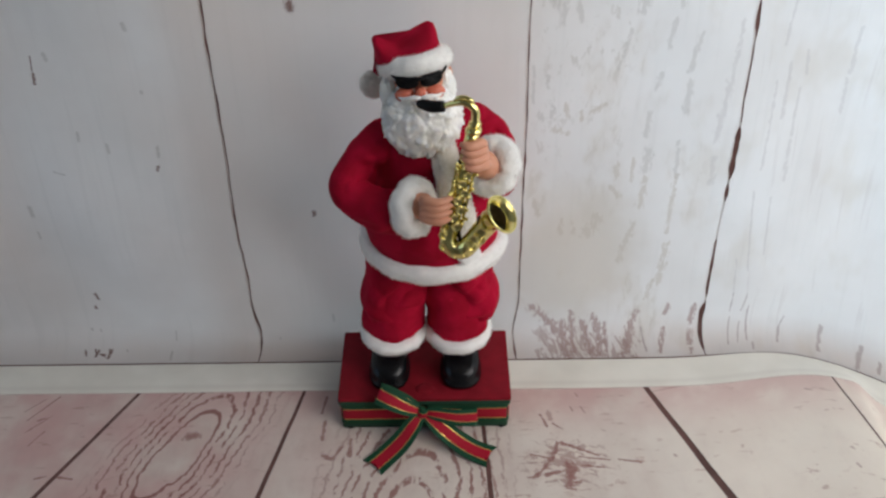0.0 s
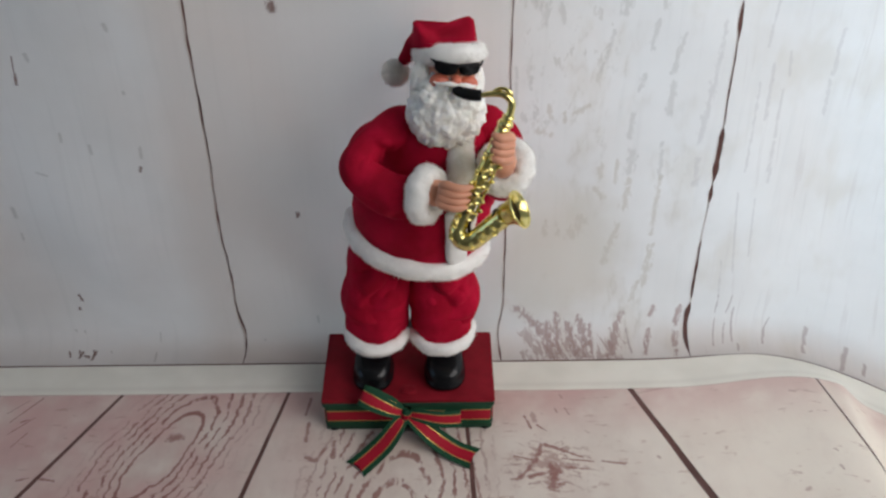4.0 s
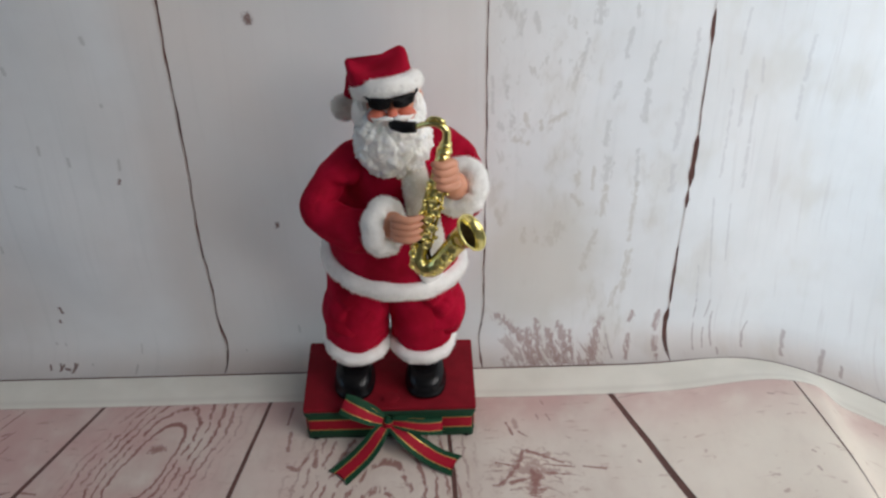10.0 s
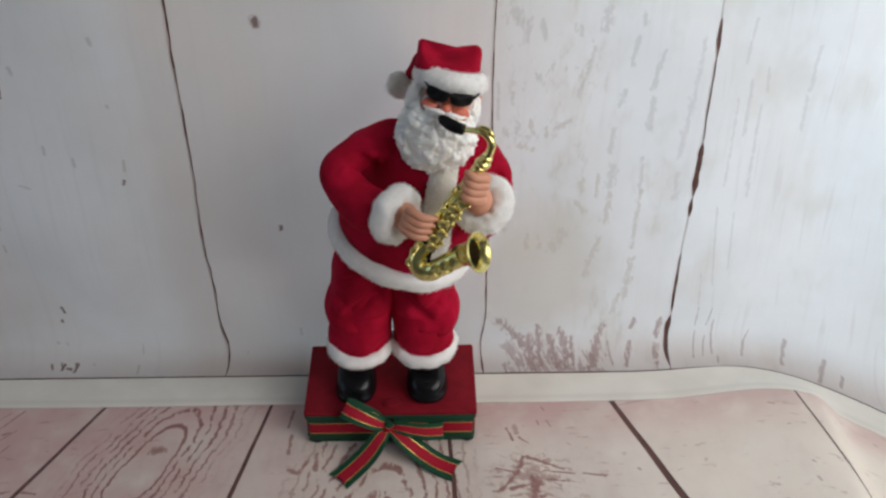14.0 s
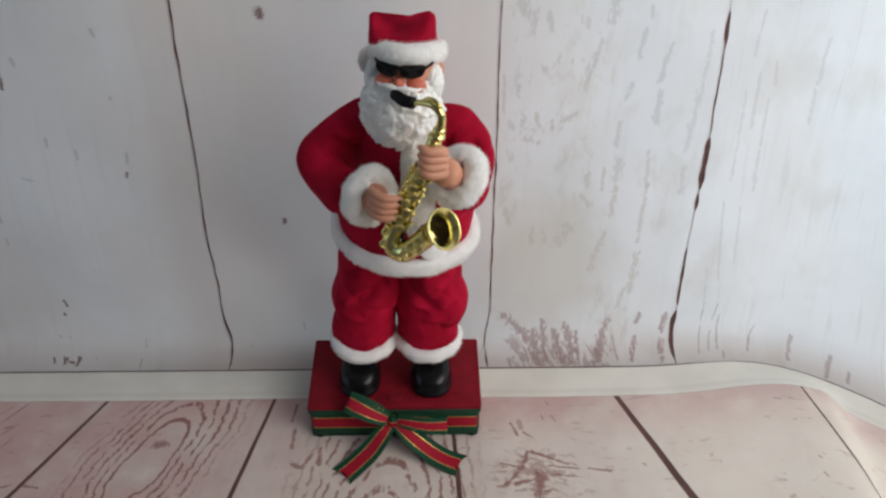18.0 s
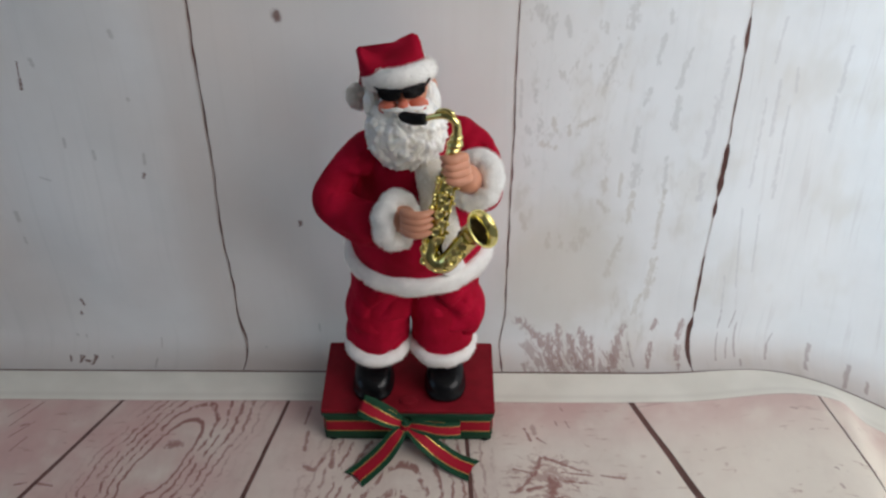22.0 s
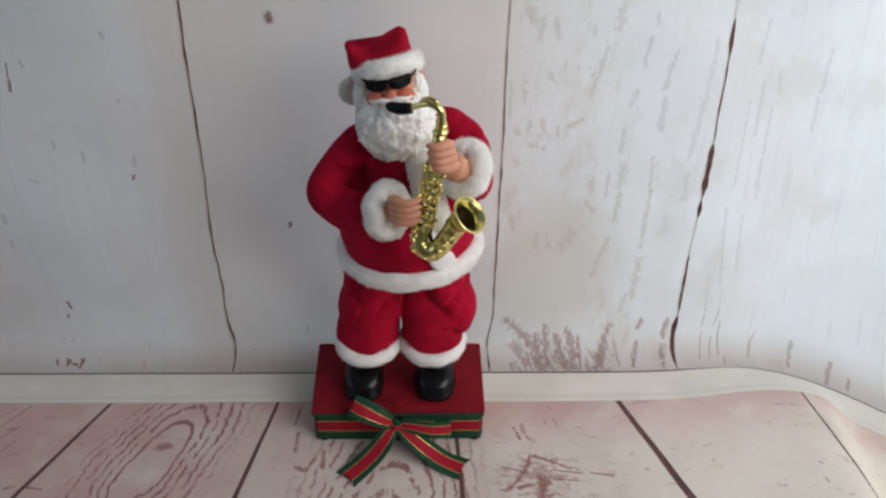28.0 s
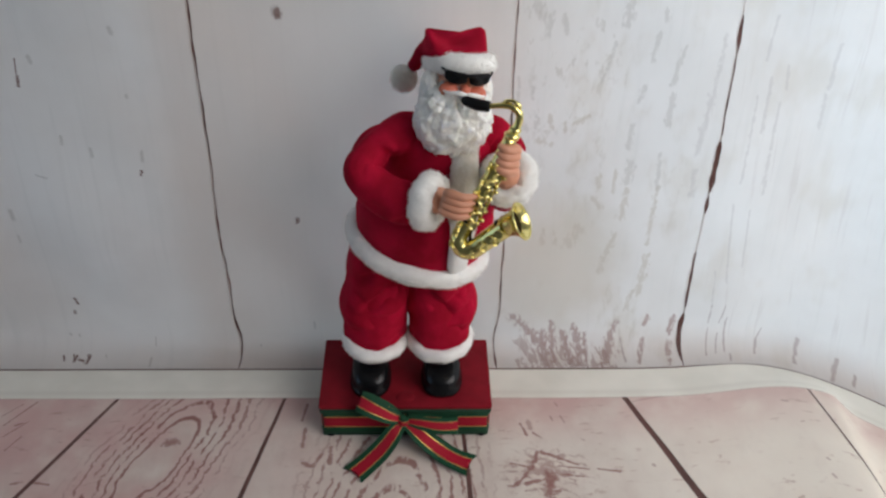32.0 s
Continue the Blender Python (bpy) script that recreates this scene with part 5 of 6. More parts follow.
# ---- the toy sways to its music: seconds, place, turns ----
SWAY = [
    (0, 0.0022, 0.0056, 0.0981, 4.7, -3.5, 4.6),
    (0.1, 0.0027, 0.0046, 0.1028, 2.5, -4.6, 1.7),
    (0.2, 0.0004, 0.0026, 0.1019, -0.5, -3.8, -1.5),
    (0.3, -0.0027, 0.0005, 0.1059, 0.8, -1.0, -4.8),
    (0.4, -0.0023, -0.0015, 0.1180, 5.3, 2.5, -8.8),
    (0.5, 0.0030, -0.0036, 0.1268, 6.9, 5.0, -13.3),
    (0.6, 0.0070, -0.0048, 0.1228, 3.3, 7.2, -17.3),
    (0.7, 0.0048, -0.0044, 0.1106, -0.9, 9.5, -17.5),
    (0.8, -0.0039, -0.0020, 0.1048, -0.7, 12.7, -12.7),
    (0.9, -0.0128, 0.0014, 0.1087, 2.7, 15.3, -5.1),
    (1, -0.0152, 0.0036, 0.1107, 3.8, 15.0, 1.6),
    (1.1, -0.0112, 0.0041, 0.0996, 0.6, 10.8, 6.1),
    (1.2, -0.0055, 0.0041, 0.0851, -1.9, 5.3, 7.6),
    (1.3, -0.0018, 0.0048, 0.0813, -0.1, 0.7, 7.3),
    (1.4, -0.0001, 0.0058, 0.0891, 3.3, -2.2, 6.1),
    (1.5, -0.0000, 0.0059, 0.0966, 3.1, -3.6, 4.1),
    (1.6, -0.0004, 0.0045, 0.0988, 0.0, -3.8, 0.7),
    (1.7, -0.0032, 0.0026, 0.1001, -0.9, -1.9, -2.8),
    (1.8, -0.0046, 0.0008, 0.1100, 2.9, 1.5, -6.7),
    (1.9, -0.0012, -0.0010, 0.1236, 7.1, 4.6, -11.3),
    (2, 0.0056, -0.0028, 0.1273, 6.2, 6.5, -15.9),
    (2.1, 0.0065, -0.0039, 0.1173, 1.5, 8.6, -18.0),
    (2.2, -0.0001, -0.0029, 0.1065, -0.7, 11.5, -15.4),
    (2.3, -0.0106, -0.0002, 0.1061, 1.9, 14.8, -8.4),
    (2.4, -0.0174, 0.0022, 0.1107, 4.8, 16.2, -0.5),
    (2.5, -0.0167, 0.0031, 0.1072, 3.6, 14.1, 5.1),
    (2.6, -0.0099, 0.0029, 0.0929, 0.1, 8.6, 7.6),
    (2.7, -0.0037, 0.0029, 0.0828, -0.2, 3.0, 7.8),
    (2.8, 0.0001, 0.0036, 0.0863, 3.2, -1.1, 6.8),
    (2.9, 0.0022, 0.0041, 0.0960, 5.2, -3.5, 5.0),
    (3, 0.0024, 0.0033, 0.0996, 2.8, -4.4, 2.5),
    (3.1, -0.0011, 0.0009, 0.1001, -0.1, -3.2, -0.7),
    (3.2, -0.0053, -0.0015, 0.1057, 1.3, -0.0, -4.1),
    (3.3, -0.0060, -0.0038, 0.1193, 5.9, 3.8, -8.0),
    (3.4, -0.0018, -0.0062, 0.1296, 7.5, 6.7, -12.5),
    (3.5, 0.0026, -0.0083, 0.1259, 3.9, 8.4, -16.0),
    (3.6, 0.0012, -0.0079, 0.1124, -0.6, 10.3, -15.7),
    (3.7, -0.0069, -0.0054, 0.1057, -0.4, 13.0, -10.4),
    (3.8, -0.0147, -0.0021, 0.1086, 2.9, 15.1, -2.4),
    (3.9, -0.0159, -0.0000, 0.1091, 3.5, 14.1, 4.7),
    (4, -0.0107, 0.0004, 0.0987, 0.3, 9.8, 8.4),
    (4.1, -0.0041, 0.0004, 0.0856, -2.0, 4.1, 8.9),
    (4.2, 0.0006, 0.0011, 0.0837, 0.2, -0.5, 7.8),
    (4.3, 0.0031, 0.0021, 0.0933, 3.5, -3.4, 5.9),
    (4.4, 0.0040, 0.0021, 0.1015, 3.0, -4.8, 3.1),
    (4.5, 0.0023, 0.0009, 0.1018, -0.6, -4.5, -0.2),
    (4.6, -0.0016, -0.0008, 0.1022, -1.6, -2.1, -3.6),
    (4.7, -0.0039, -0.0024, 0.1114, 2.0, 1.7, -7.4),
    (4.8, -0.0010, -0.0040, 0.1233, 5.4, 5.2, -12.0),
    (4.9, 0.0047, -0.0056, 0.1242, 3.6, 7.3, -16.4),
    (5, 0.0065, -0.0061, 0.1125, -1.5, 8.9, -18.1),
    (5.1, 0.0007, -0.0045, 0.1014, -3.5, 11.4, -14.8),
    (5.2, -0.0082, -0.0012, 0.1011, -0.9, 14.0, -7.5),
    (5.3, -0.0127, 0.0016, 0.1044, 1.4, 14.5, 0.4),
    (5.4, -0.0097, 0.0026, 0.0986, -0.5, 11.5, 5.6),
    (5.5, -0.0030, 0.0026, 0.0848, -3.9, 6.0, 7.4),
    (5.6, 0.0014, 0.0032, 0.0781, -2.9, 0.9, 7.3),
    (5.7, 0.0035, 0.0045, 0.0849, 1.4, -2.5, 6.1),
    (5.8, 0.0039, 0.0053, 0.0963, 3.6, -4.3, 4.0),
    (5.9, 0.0022, 0.0049, 0.1008, 1.5, -4.6, 1.3),
    (6, -0.0023, 0.0035, 0.1006, -0.5, -3.0, -1.6),
    (6.1, -0.0062, 0.0013, 0.1065, 1.7, 0.6, -4.0),
    (6.2, -0.0060, -0.0007, 0.1197, 6.4, 4.7, -7.1),
    (6.3, -0.0012, -0.0029, 0.1272, 7.3, 7.6, -10.7),
    (6.4, 0.0027, -0.0046, 0.1205, 3.2, 9.4, -12.7),
    (6.5, -0.0003, -0.0044, 0.1079, -0.4, 11.7, -10.5),
    (6.6, -0.0073, -0.0017, 0.1037, 0.7, 14.0, -6.4),
    (6.7, -0.0129, 0.0015, 0.1080, 4.0, 15.2, -0.1),
    (6.8, -0.0114, 0.0033, 0.1078, 4.1, 13.2, 4.7),
    (6.9, -0.0041, 0.0035, 0.0969, 0.8, 8.0, 6.0),
    (7, 0.0039, 0.0036, 0.0856, -0.8, 1.9, 4.5),
    (7.1, 0.0065, 0.0042, 0.0859, 2.0, -2.1, 4.0),
    (7.2, 0.0071, 0.0050, 0.0962, 5.1, -4.4, 2.7),
    (7.3, 0.0060, 0.0046, 0.1034, 4.0, -5.2, 0.6),
    (7.4, 0.0023, 0.0031, 0.1031, 0.6, -4.3, -1.9),
    (7.5, -0.0033, 0.0012, 0.1044, 0.3, -1.4, -4.5),
    (7.6, -0.0054, -0.0004, 0.1153, 4.9, 2.9, -7.3),
    (7.7, -0.0023, -0.0021, 0.1272, 8.5, 6.6, -10.9),
    (7.8, 0.0030, -0.0037, 0.1270, 6.7, 8.9, -14.0),
    (7.9, 0.0036, -0.0041, 0.1152, 2.4, 11.0, -14.2),
    (8, -0.0031, -0.0024, 0.1058, 1.6, 13.9, -9.3),
    (8.1, -0.0111, 0.0010, 0.1073, 4.5, 15.8, -3.0),
    (8.2, -0.0141, 0.0039, 0.1110, 6.5, 15.5, 3.6),
    (8.3, -0.0098, 0.0049, 0.1050, 4.4, 11.5, 7.3),
    (8.4, -0.0023, 0.0050, 0.0920, 1.2, 5.5, 7.6),
    (8.5, 0.0039, 0.0056, 0.0863, 2.0, -0.2, 5.8),
    (8.6, 0.0056, 0.0059, 0.0925, 5.2, -3.3, 4.5),
    (8.7, 0.0057, 0.0055, 0.1022, 5.9, -4.7, 2.5),
    (8.8, 0.0036, 0.0039, 0.1047, 2.6, -4.7, -0.3),
    (8.9, -0.0011, 0.0015, 0.1033, -0.3, -2.7, -3.2),
    (9, -0.0060, -0.0009, 0.1083, 1.3, 1.1, -6.4),
    (9.1, -0.0068, -0.0031, 0.1225, 6.4, 5.4, -9.7),
    (9.2, -0.0031, -0.0053, 0.1311, 7.8, 8.5, -13.5),
    (9.3, -0.0002, -0.0071, 0.1256, 4.3, 10.5, -15.8),
    (9.4, -0.0041, -0.0072, 0.1142, 1.2, 13.0, -13.9),
    (9.5, -0.0139, -0.0052, 0.1108, 2.8, 16.2, -7.3),
    (9.6, -0.0195, -0.0009, 0.1135, 5.9, 17.3, -0.1),
    (9.7, -0.0184, 0.0020, 0.1123, 6.0, 15.3, 5.8),
    (9.8, -0.0113, 0.0033, 0.1005, 2.6, 10.1, 8.3),
    (9.9, -0.0032, 0.0044, 0.0874, 0.6, 3.8, 7.9),
    (10, 0.0028, 0.0061, 0.0857, 2.9, -1.3, 6.0),
    (10.1, 0.0045, 0.0062, 0.0948, 5.5, -3.9, 4.3),
    (10.2, 0.0045, 0.0053, 0.1022, 4.3, -5.0, 1.8),
    (10.3, 0.0021, 0.0033, 0.1019, 0.2, -4.6, -1.1),
    (10.4, -0.0025, 0.0007, 0.1017, -1.5, -2.1, -4.2),
    (10.5, -0.0056, -0.0017, 0.1099, 1.4, 1.8, -7.6),
    (10.6, -0.0041, -0.0035, 0.1236, 5.9, 5.6, -11.4),
    (10.7, 0.0006, -0.0054, 0.1274, 5.5, 8.0, -15.3),
    (10.8, 0.0020, -0.0064, 0.1183, 1.5, 9.9, -16.7),
    (10.9, -0.0039, -0.0054, 0.1084, -0.1, 12.5, -13.6),
    (11, -0.0136, -0.0027, 0.1085, 3.0, 15.5, -6.2),
    (11.1, -0.0182, 0.0012, 0.1120, 5.8, 16.1, 1.3),
    (11.2, -0.0156, 0.0035, 0.1082, 4.7, 13.4, 6.5),
    (11.3, -0.0084, 0.0045, 0.0951, 1.3, 7.9, 8.3),
    (11.4, -0.0015, 0.0057, 0.0849, 0.7, 2.2, 7.7),
    (11.5, 0.0031, 0.0075, 0.0876, 3.9, -2.2, 5.8),
    (11.6, 0.0043, 0.0070, 0.0972, 5.7, -4.3, 3.9),
    (11.7, 0.0038, 0.0052, 0.1022, 3.2, -5.0, 1.3),
    (11.8, 0.0005, 0.0024, 0.1005, -0.8, -4.1, -1.7),
    (11.9, -0.0041, -0.0006, 0.1018, -1.4, -1.1, -4.8),
    (12, -0.0063, -0.0034, 0.1115, 2.0, 2.9, -8.3),
    (12.1, -0.0030, -0.0050, 0.1236, 5.4, 6.1, -12.5),
    (12.2, 0.0021, -0.0065, 0.1238, 3.6, 8.0, -16.3),
    (12.3, 0.0027, -0.0068, 0.1130, -0.5, 9.7, -17.1),
    (12.4, -0.0039, -0.0051, 0.1047, -1.2, 12.2, -13.1),
    (12.5, -0.0128, -0.0019, 0.1066, 2.3, 14.7, -5.5),
    (12.6, -0.0167, 0.0016, 0.1098, 4.8, 15.1, 2.0),
    (12.7, -0.0136, 0.0034, 0.1041, 3.1, 12.1, 6.9),
    (12.8, -0.0070, 0.0043, 0.0908, 0.1, 6.9, 8.4),
    (12.9, -0.0013, 0.0055, 0.0830, 0.6, 1.7, 7.8),
    (13, 0.0022, 0.0073, 0.0882, 4.3, -1.8, 6.1),
    (13.1, 0.0032, 0.0067, 0.0975, 5.3, -4.0, 4.2),
    (13.2, 0.0022, 0.0050, 0.1008, 2.2, -4.7, 1.6),
    (13.3, -0.0014, 0.0022, 0.0986, -1.6, -3.7, -1.2),
    (13.4, -0.0059, -0.0006, 0.1010, -1.3, -0.7, -4.2),
    (13.5, -0.0072, -0.0032, 0.1115, 2.3, 3.0, -7.7),
    (13.6, -0.0031, -0.0052, 0.1231, 4.9, 6.2, -12.5),
    (13.7, 0.0016, -0.0070, 0.1217, 2.5, 8.1, -16.4),
    (13.8, 0.0009, -0.0074, 0.1112, -1.3, 10.1, -16.9),
    (13.9, -0.0066, -0.0056, 0.1054, -1.0, 13.0, -12.6),
    (14, -0.0152, -0.0028, 0.1096, 2.9, 15.5, -5.2),
    (14.1, -0.0178, 0.0010, 0.1110, 4.6, 15.3, 2.3),
    (14.2, -0.0137, 0.0030, 0.1025, 2.2, 11.7, 6.8),
    (14.3, -0.0070, 0.0043, 0.0883, -0.6, 6.3, 8.2),
    (14.4, -0.0016, 0.0062, 0.0817, 0.4, 1.3, 7.6),
    (14.5, 0.0015, 0.0085, 0.0878, 4.0, -2.0, 6.0),
    (14.6, 0.0030, 0.0087, 0.0981, 5.3, -3.9, 3.7),
    (14.7, 0.0023, 0.0076, 0.1014, 2.5, -4.3, 0.7),
    (14.8, -0.0010, 0.0057, 0.1007, 0.1, -2.8, -2.5),
    (14.9, -0.0045, 0.0038, 0.1062, 2.1, 0.4, -5.9),
    (15, -0.0041, 0.0020, 0.1187, 6.5, 4.2, -9.9),
    (15.1, 0.0008, 0.0000, 0.1264, 7.5, 6.8, -14.4),
    (15.2, 0.0052, -0.0015, 0.1205, 3.6, 8.4, -17.6),
    (15.3, 0.0034, -0.0013, 0.1078, -0.5, 10.2, -17.0),
    (15.4, -0.0046, 0.0008, 0.1019, -0.0, 12.9, -11.6),
    (15.5, -0.0123, 0.0038, 0.1052, 3.3, 14.8, -3.7),
    (15.6, -0.0137, 0.0056, 0.1063, 4.2, 13.9, 3.4),
    (15.7, -0.0089, 0.0057, 0.0970, 1.3, 9.8, 7.2),
    (15.8, -0.0023, 0.0054, 0.0843, -1.0, 4.2, 8.1),
    (15.9, 0.0024, 0.0057, 0.0815, 0.8, -0.5, 7.2),
    (16, 0.0050, 0.0064, 0.0904, 4.4, -3.5, 5.5),
    (16.1, 0.0062, 0.0063, 0.0998, 4.8, -5.1, 3.0),
    (16.2, 0.0049, 0.0050, 0.1016, 1.6, -5.2, -0.1),
    (16.3, 0.0013, 0.0030, 0.1014, -0.2, -3.3, -3.3),
    (16.4, -0.0017, 0.0011, 0.1088, 2.7, 0.2, -6.7),
    (16.5, -0.0003, -0.0007, 0.1215, 6.9, 3.8, -10.9),
    (16.6, 0.0039, -0.0021, 0.1277, 7.0, 6.5, -15.4),
    (16.7, 0.0064, -0.0028, 0.1203, 2.7, 8.3, -18.0),
    (16.8, 0.0020, -0.0017, 0.1090, -0.4, 10.7, -16.5),
    (16.9, -0.0076, 0.0012, 0.1062, 1.1, 13.7, -10.4),
    (17, -0.0155, 0.0046, 0.1111, 4.6, 15.6, -2.3),
    (17.1, -0.0154, 0.0054, 0.1106, 4.6, 13.9, 4.2),
    (17.2, -0.0097, 0.0047, 0.0998, 1.4, 9.3, 7.3),
    (17.3, -0.0033, 0.0038, 0.0883, -0.1, 3.7, 7.7),
    (17.4, 0.0011, 0.0036, 0.0884, 2.5, -0.7, 6.6),
    (17.5, 0.0035, 0.0036, 0.0987, 5.8, -3.5, 4.8),
    (17.6, 0.0044, 0.0035, 0.1055, 4.9, -4.9, 2.2),
    (17.7, 0.0027, 0.0022, 0.1047, 1.3, -4.6, -0.8),
    (17.8, -0.0011, 0.0004, 0.1041, 0.1, -2.4, -4.0),
    (17.9, -0.0034, -0.0012, 0.1119, 3.4, 1.3, -7.5),
    (18, -0.0009, -0.0029, 0.1228, 6.8, 4.6, -11.7),
    (18.1, 0.0043, -0.0043, 0.1261, 5.7, 6.9, -16.2),
    (18.2, 0.0065, -0.0048, 0.1167, 1.1, 8.6, -18.4),
    (18.3, 0.0014, -0.0034, 0.1062, -1.3, 11.0, -16.1),
    (18.4, -0.0077, -0.0002, 0.1053, 1.0, 13.9, -9.6),
    (18.5, -0.0137, 0.0029, 0.1102, 4.1, 15.1, -1.8),
    (18.6, -0.0125, 0.0038, 0.1074, 3.2, 12.9, 4.3),
    (18.7, -0.0067, 0.0033, 0.0952, -0.0, 8.0, 7.0),
    (18.8, -0.0009, 0.0030, 0.0851, -0.9, 2.6, 7.2),
    (18.9, 0.0026, 0.0033, 0.0875, 2.3, -1.4, 6.1),
    (19, 0.0044, 0.0036, 0.0981, 5.1, -3.8, 4.3),
    (19.1, 0.0044, 0.0032, 0.1042, 3.6, -4.8, 1.7),
    (19.2, 0.0017, 0.0017, 0.1033, 0.2, -4.2, -1.2),
    (19.3, -0.0025, -0.0001, 0.1046, 0.1, -1.5, -4.3),
    (19.4, -0.0046, -0.0018, 0.1145, 4.1, 2.3, -7.7),
    (19.5, -0.0017, -0.0035, 0.1253, 7.0, 5.5, -11.9),
    (19.6, 0.0038, -0.0043, 0.1256, 5.1, 7.5, -16.3),
    (19.7, 0.0051, -0.0041, 0.1146, 0.6, 9.1, -17.9),
    (19.8, -0.0007, -0.0017, 0.1049, -0.8, 11.6, -14.8),
    (19.9, -0.0094, 0.0020, 0.1054, 2.2, 14.3, -7.8),
    (20, -0.0139, 0.0055, 0.1095, 4.9, 14.9, -0.3),
    (20.1, -0.0118, 0.0054, 0.1049, 3.2, 12.2, 5.2),
    (20.2, -0.0057, 0.0043, 0.0920, -0.3, 7.1, 7.3),
    (20.3, -0.0004, 0.0034, 0.0835, -0.7, 1.9, 7.2),
    (20.4, 0.0028, 0.0031, 0.0879, 2.5, -1.8, 5.9),
    (20.5, 0.0043, 0.0027, 0.0987, 4.5, -3.9, 3.9),
    (20.6, 0.0034, 0.0023, 0.1036, 2.5, -4.6, 1.5),
    (20.7, -0.0001, 0.0009, 0.1024, -0.6, -3.6, -1.2),
    (20.8, -0.0048, -0.0006, 0.1051, 0.2, -0.7, -4.1),
    (20.9, -0.0067, -0.0020, 0.1161, 4.5, 3.2, -7.4),
    (21, -0.0035, -0.0035, 0.1259, 6.9, 6.2, -11.5),
    (21.1, 0.0019, -0.0043, 0.1240, 4.2, 8.1, -15.7),
    (21.2, 0.0024, -0.0039, 0.1121, -0.2, 9.9, -16.8),
    (21.3, -0.0040, -0.0014, 0.1037, -0.9, 12.5, -13.1),
    (21.4, -0.0123, 0.0023, 0.1054, 2.3, 15.1, -5.9),
    (21.5, -0.0156, 0.0054, 0.1088, 4.5, 15.3, 1.3),
    (21.6, -0.0123, 0.0052, 0.1025, 2.2, 12.0, 6.2),
    (21.7, -0.0059, 0.0040, 0.0893, -1.1, 6.6, 7.8),
    (21.8, -0.0005, 0.0033, 0.0823, -0.8, 1.5, 7.4),
    (21.9, 0.0026, 0.0031, 0.0882, 2.6, -2.0, 5.9),
    (22, 0.0042, 0.0026, 0.0987, 4.1, -4.0, 3.7),
    (22.1, 0.0029, 0.0021, 0.1026, 1.8, -4.5, 1.2),
    (22.2, -0.0011, 0.0008, 0.1015, -0.9, -3.2, -1.6),
    (22.3, -0.0057, -0.0006, 0.1055, 0.6, 0.0, -4.5),
    (22.4, -0.0070, -0.0019, 0.1172, 5.1, 3.9, -8.0),
    (22.5, -0.0035, -0.0033, 0.1260, 7.0, 6.8, -12.0),
    (22.6, 0.0017, -0.0050, 0.1226, 3.6, 8.6, -16.0),
    (22.7, 0.0012, -0.0053, 0.1106, -0.8, 10.5, -16.6),
    (22.8, -0.0059, -0.0035, 0.1037, -1.1, 13.2, -12.4),
    (22.9, -0.0139, -0.0007, 0.1066, 2.1, 15.5, -5.1),
    (23, -0.0163, 0.0013, 0.1095, 3.7, 15.3, 1.9),
    (23.1, -0.0118, 0.0017, 0.1015, 1.1, 11.5, 6.3),
    (23.2, -0.0049, 0.0014, 0.0879, -1.8, 5.9, 7.5),
    (23.3, 0.0006, 0.0016, 0.0821, -0.8, 0.8, 6.8),
    (23.4, 0.0040, 0.0023, 0.0889, 2.7, -2.7, 5.2),
    (23.5, 0.0058, 0.0025, 0.0986, 3.8, -4.7, 2.8),
    (23.6, 0.0037, 0.0021, 0.1014, 1.1, -4.9, 0.5),
    (23.7, -0.0010, 0.0009, 0.1002, -1.4, -3.2, -2.1),
    (23.8, -0.0059, -0.0002, 0.1052, 0.6, 0.2, -4.9),
    (23.9, -0.0071, -0.0012, 0.1172, 5.0, 4.1, -8.2),
    (24, -0.0037, -0.0024, 0.1245, 6.1, 6.9, -12.1),
    (24.1, 0.0009, -0.0040, 0.1194, 2.3, 8.8, -16.0),
    (24.2, -0.0006, -0.0041, 0.1072, -1.8, 10.9, -16.1),
    (24.3, -0.0083, -0.0021, 0.1015, -1.5, 13.9, -11.5),
    (24.4, -0.0160, 0.0007, 0.1051, 1.8, 16.2, -4.2),
    (24.5, -0.0176, 0.0024, 0.1070, 2.9, 15.7, 2.2),
    (24.6, -0.0121, 0.0024, 0.0978, 0.1, 11.4, 6.3),
    (24.7, -0.0048, 0.0018, 0.0847, -2.4, 5.6, 7.3),
    (24.8, 0.0007, 0.0019, 0.0809, -0.8, 0.5, 6.5),
    (24.9, 0.0042, 0.0023, 0.0891, 2.8, -2.9, 4.9),
    (25, 0.0062, 0.0021, 0.0985, 3.4, -4.8, 2.5),
    (25.1, 0.0033, 0.0019, 0.1005, 0.4, -4.7, 0.2),
    (25.2, -0.0020, 0.0010, 0.1000, -1.5, -2.7, -2.3),
    (25.3, -0.0071, 0.0002, 0.1067, 1.3, 1.0, -5.0),
    (25.4, -0.0078, -0.0006, 0.1192, 5.6, 4.9, -8.4),
    (25.5, -0.0044, -0.0014, 0.1252, 6.0, 7.6, -12.2),
    (25.6, -0.0006, -0.0028, 0.1178, 1.7, 9.2, -15.1),
    (25.7, -0.0034, -0.0025, 0.1053, -1.9, 11.3, -14.0),
    (25.8, -0.0118, -0.0002, 0.1009, -0.9, 14.0, -8.2),
    (25.9, -0.0190, 0.0026, 0.1047, 2.4, 15.8, -0.3),
    (26, -0.0195, 0.0041, 0.1048, 2.7, 14.6, 6.4),
    (26.1, -0.0142, 0.0041, 0.0945, -0.4, 10.2, 9.7),
    (26.2, -0.0078, 0.0038, 0.0825, -2.3, 4.7, 10.1),
    (26.3, -0.0034, 0.0041, 0.0814, 0.0, 0.3, 9.1),
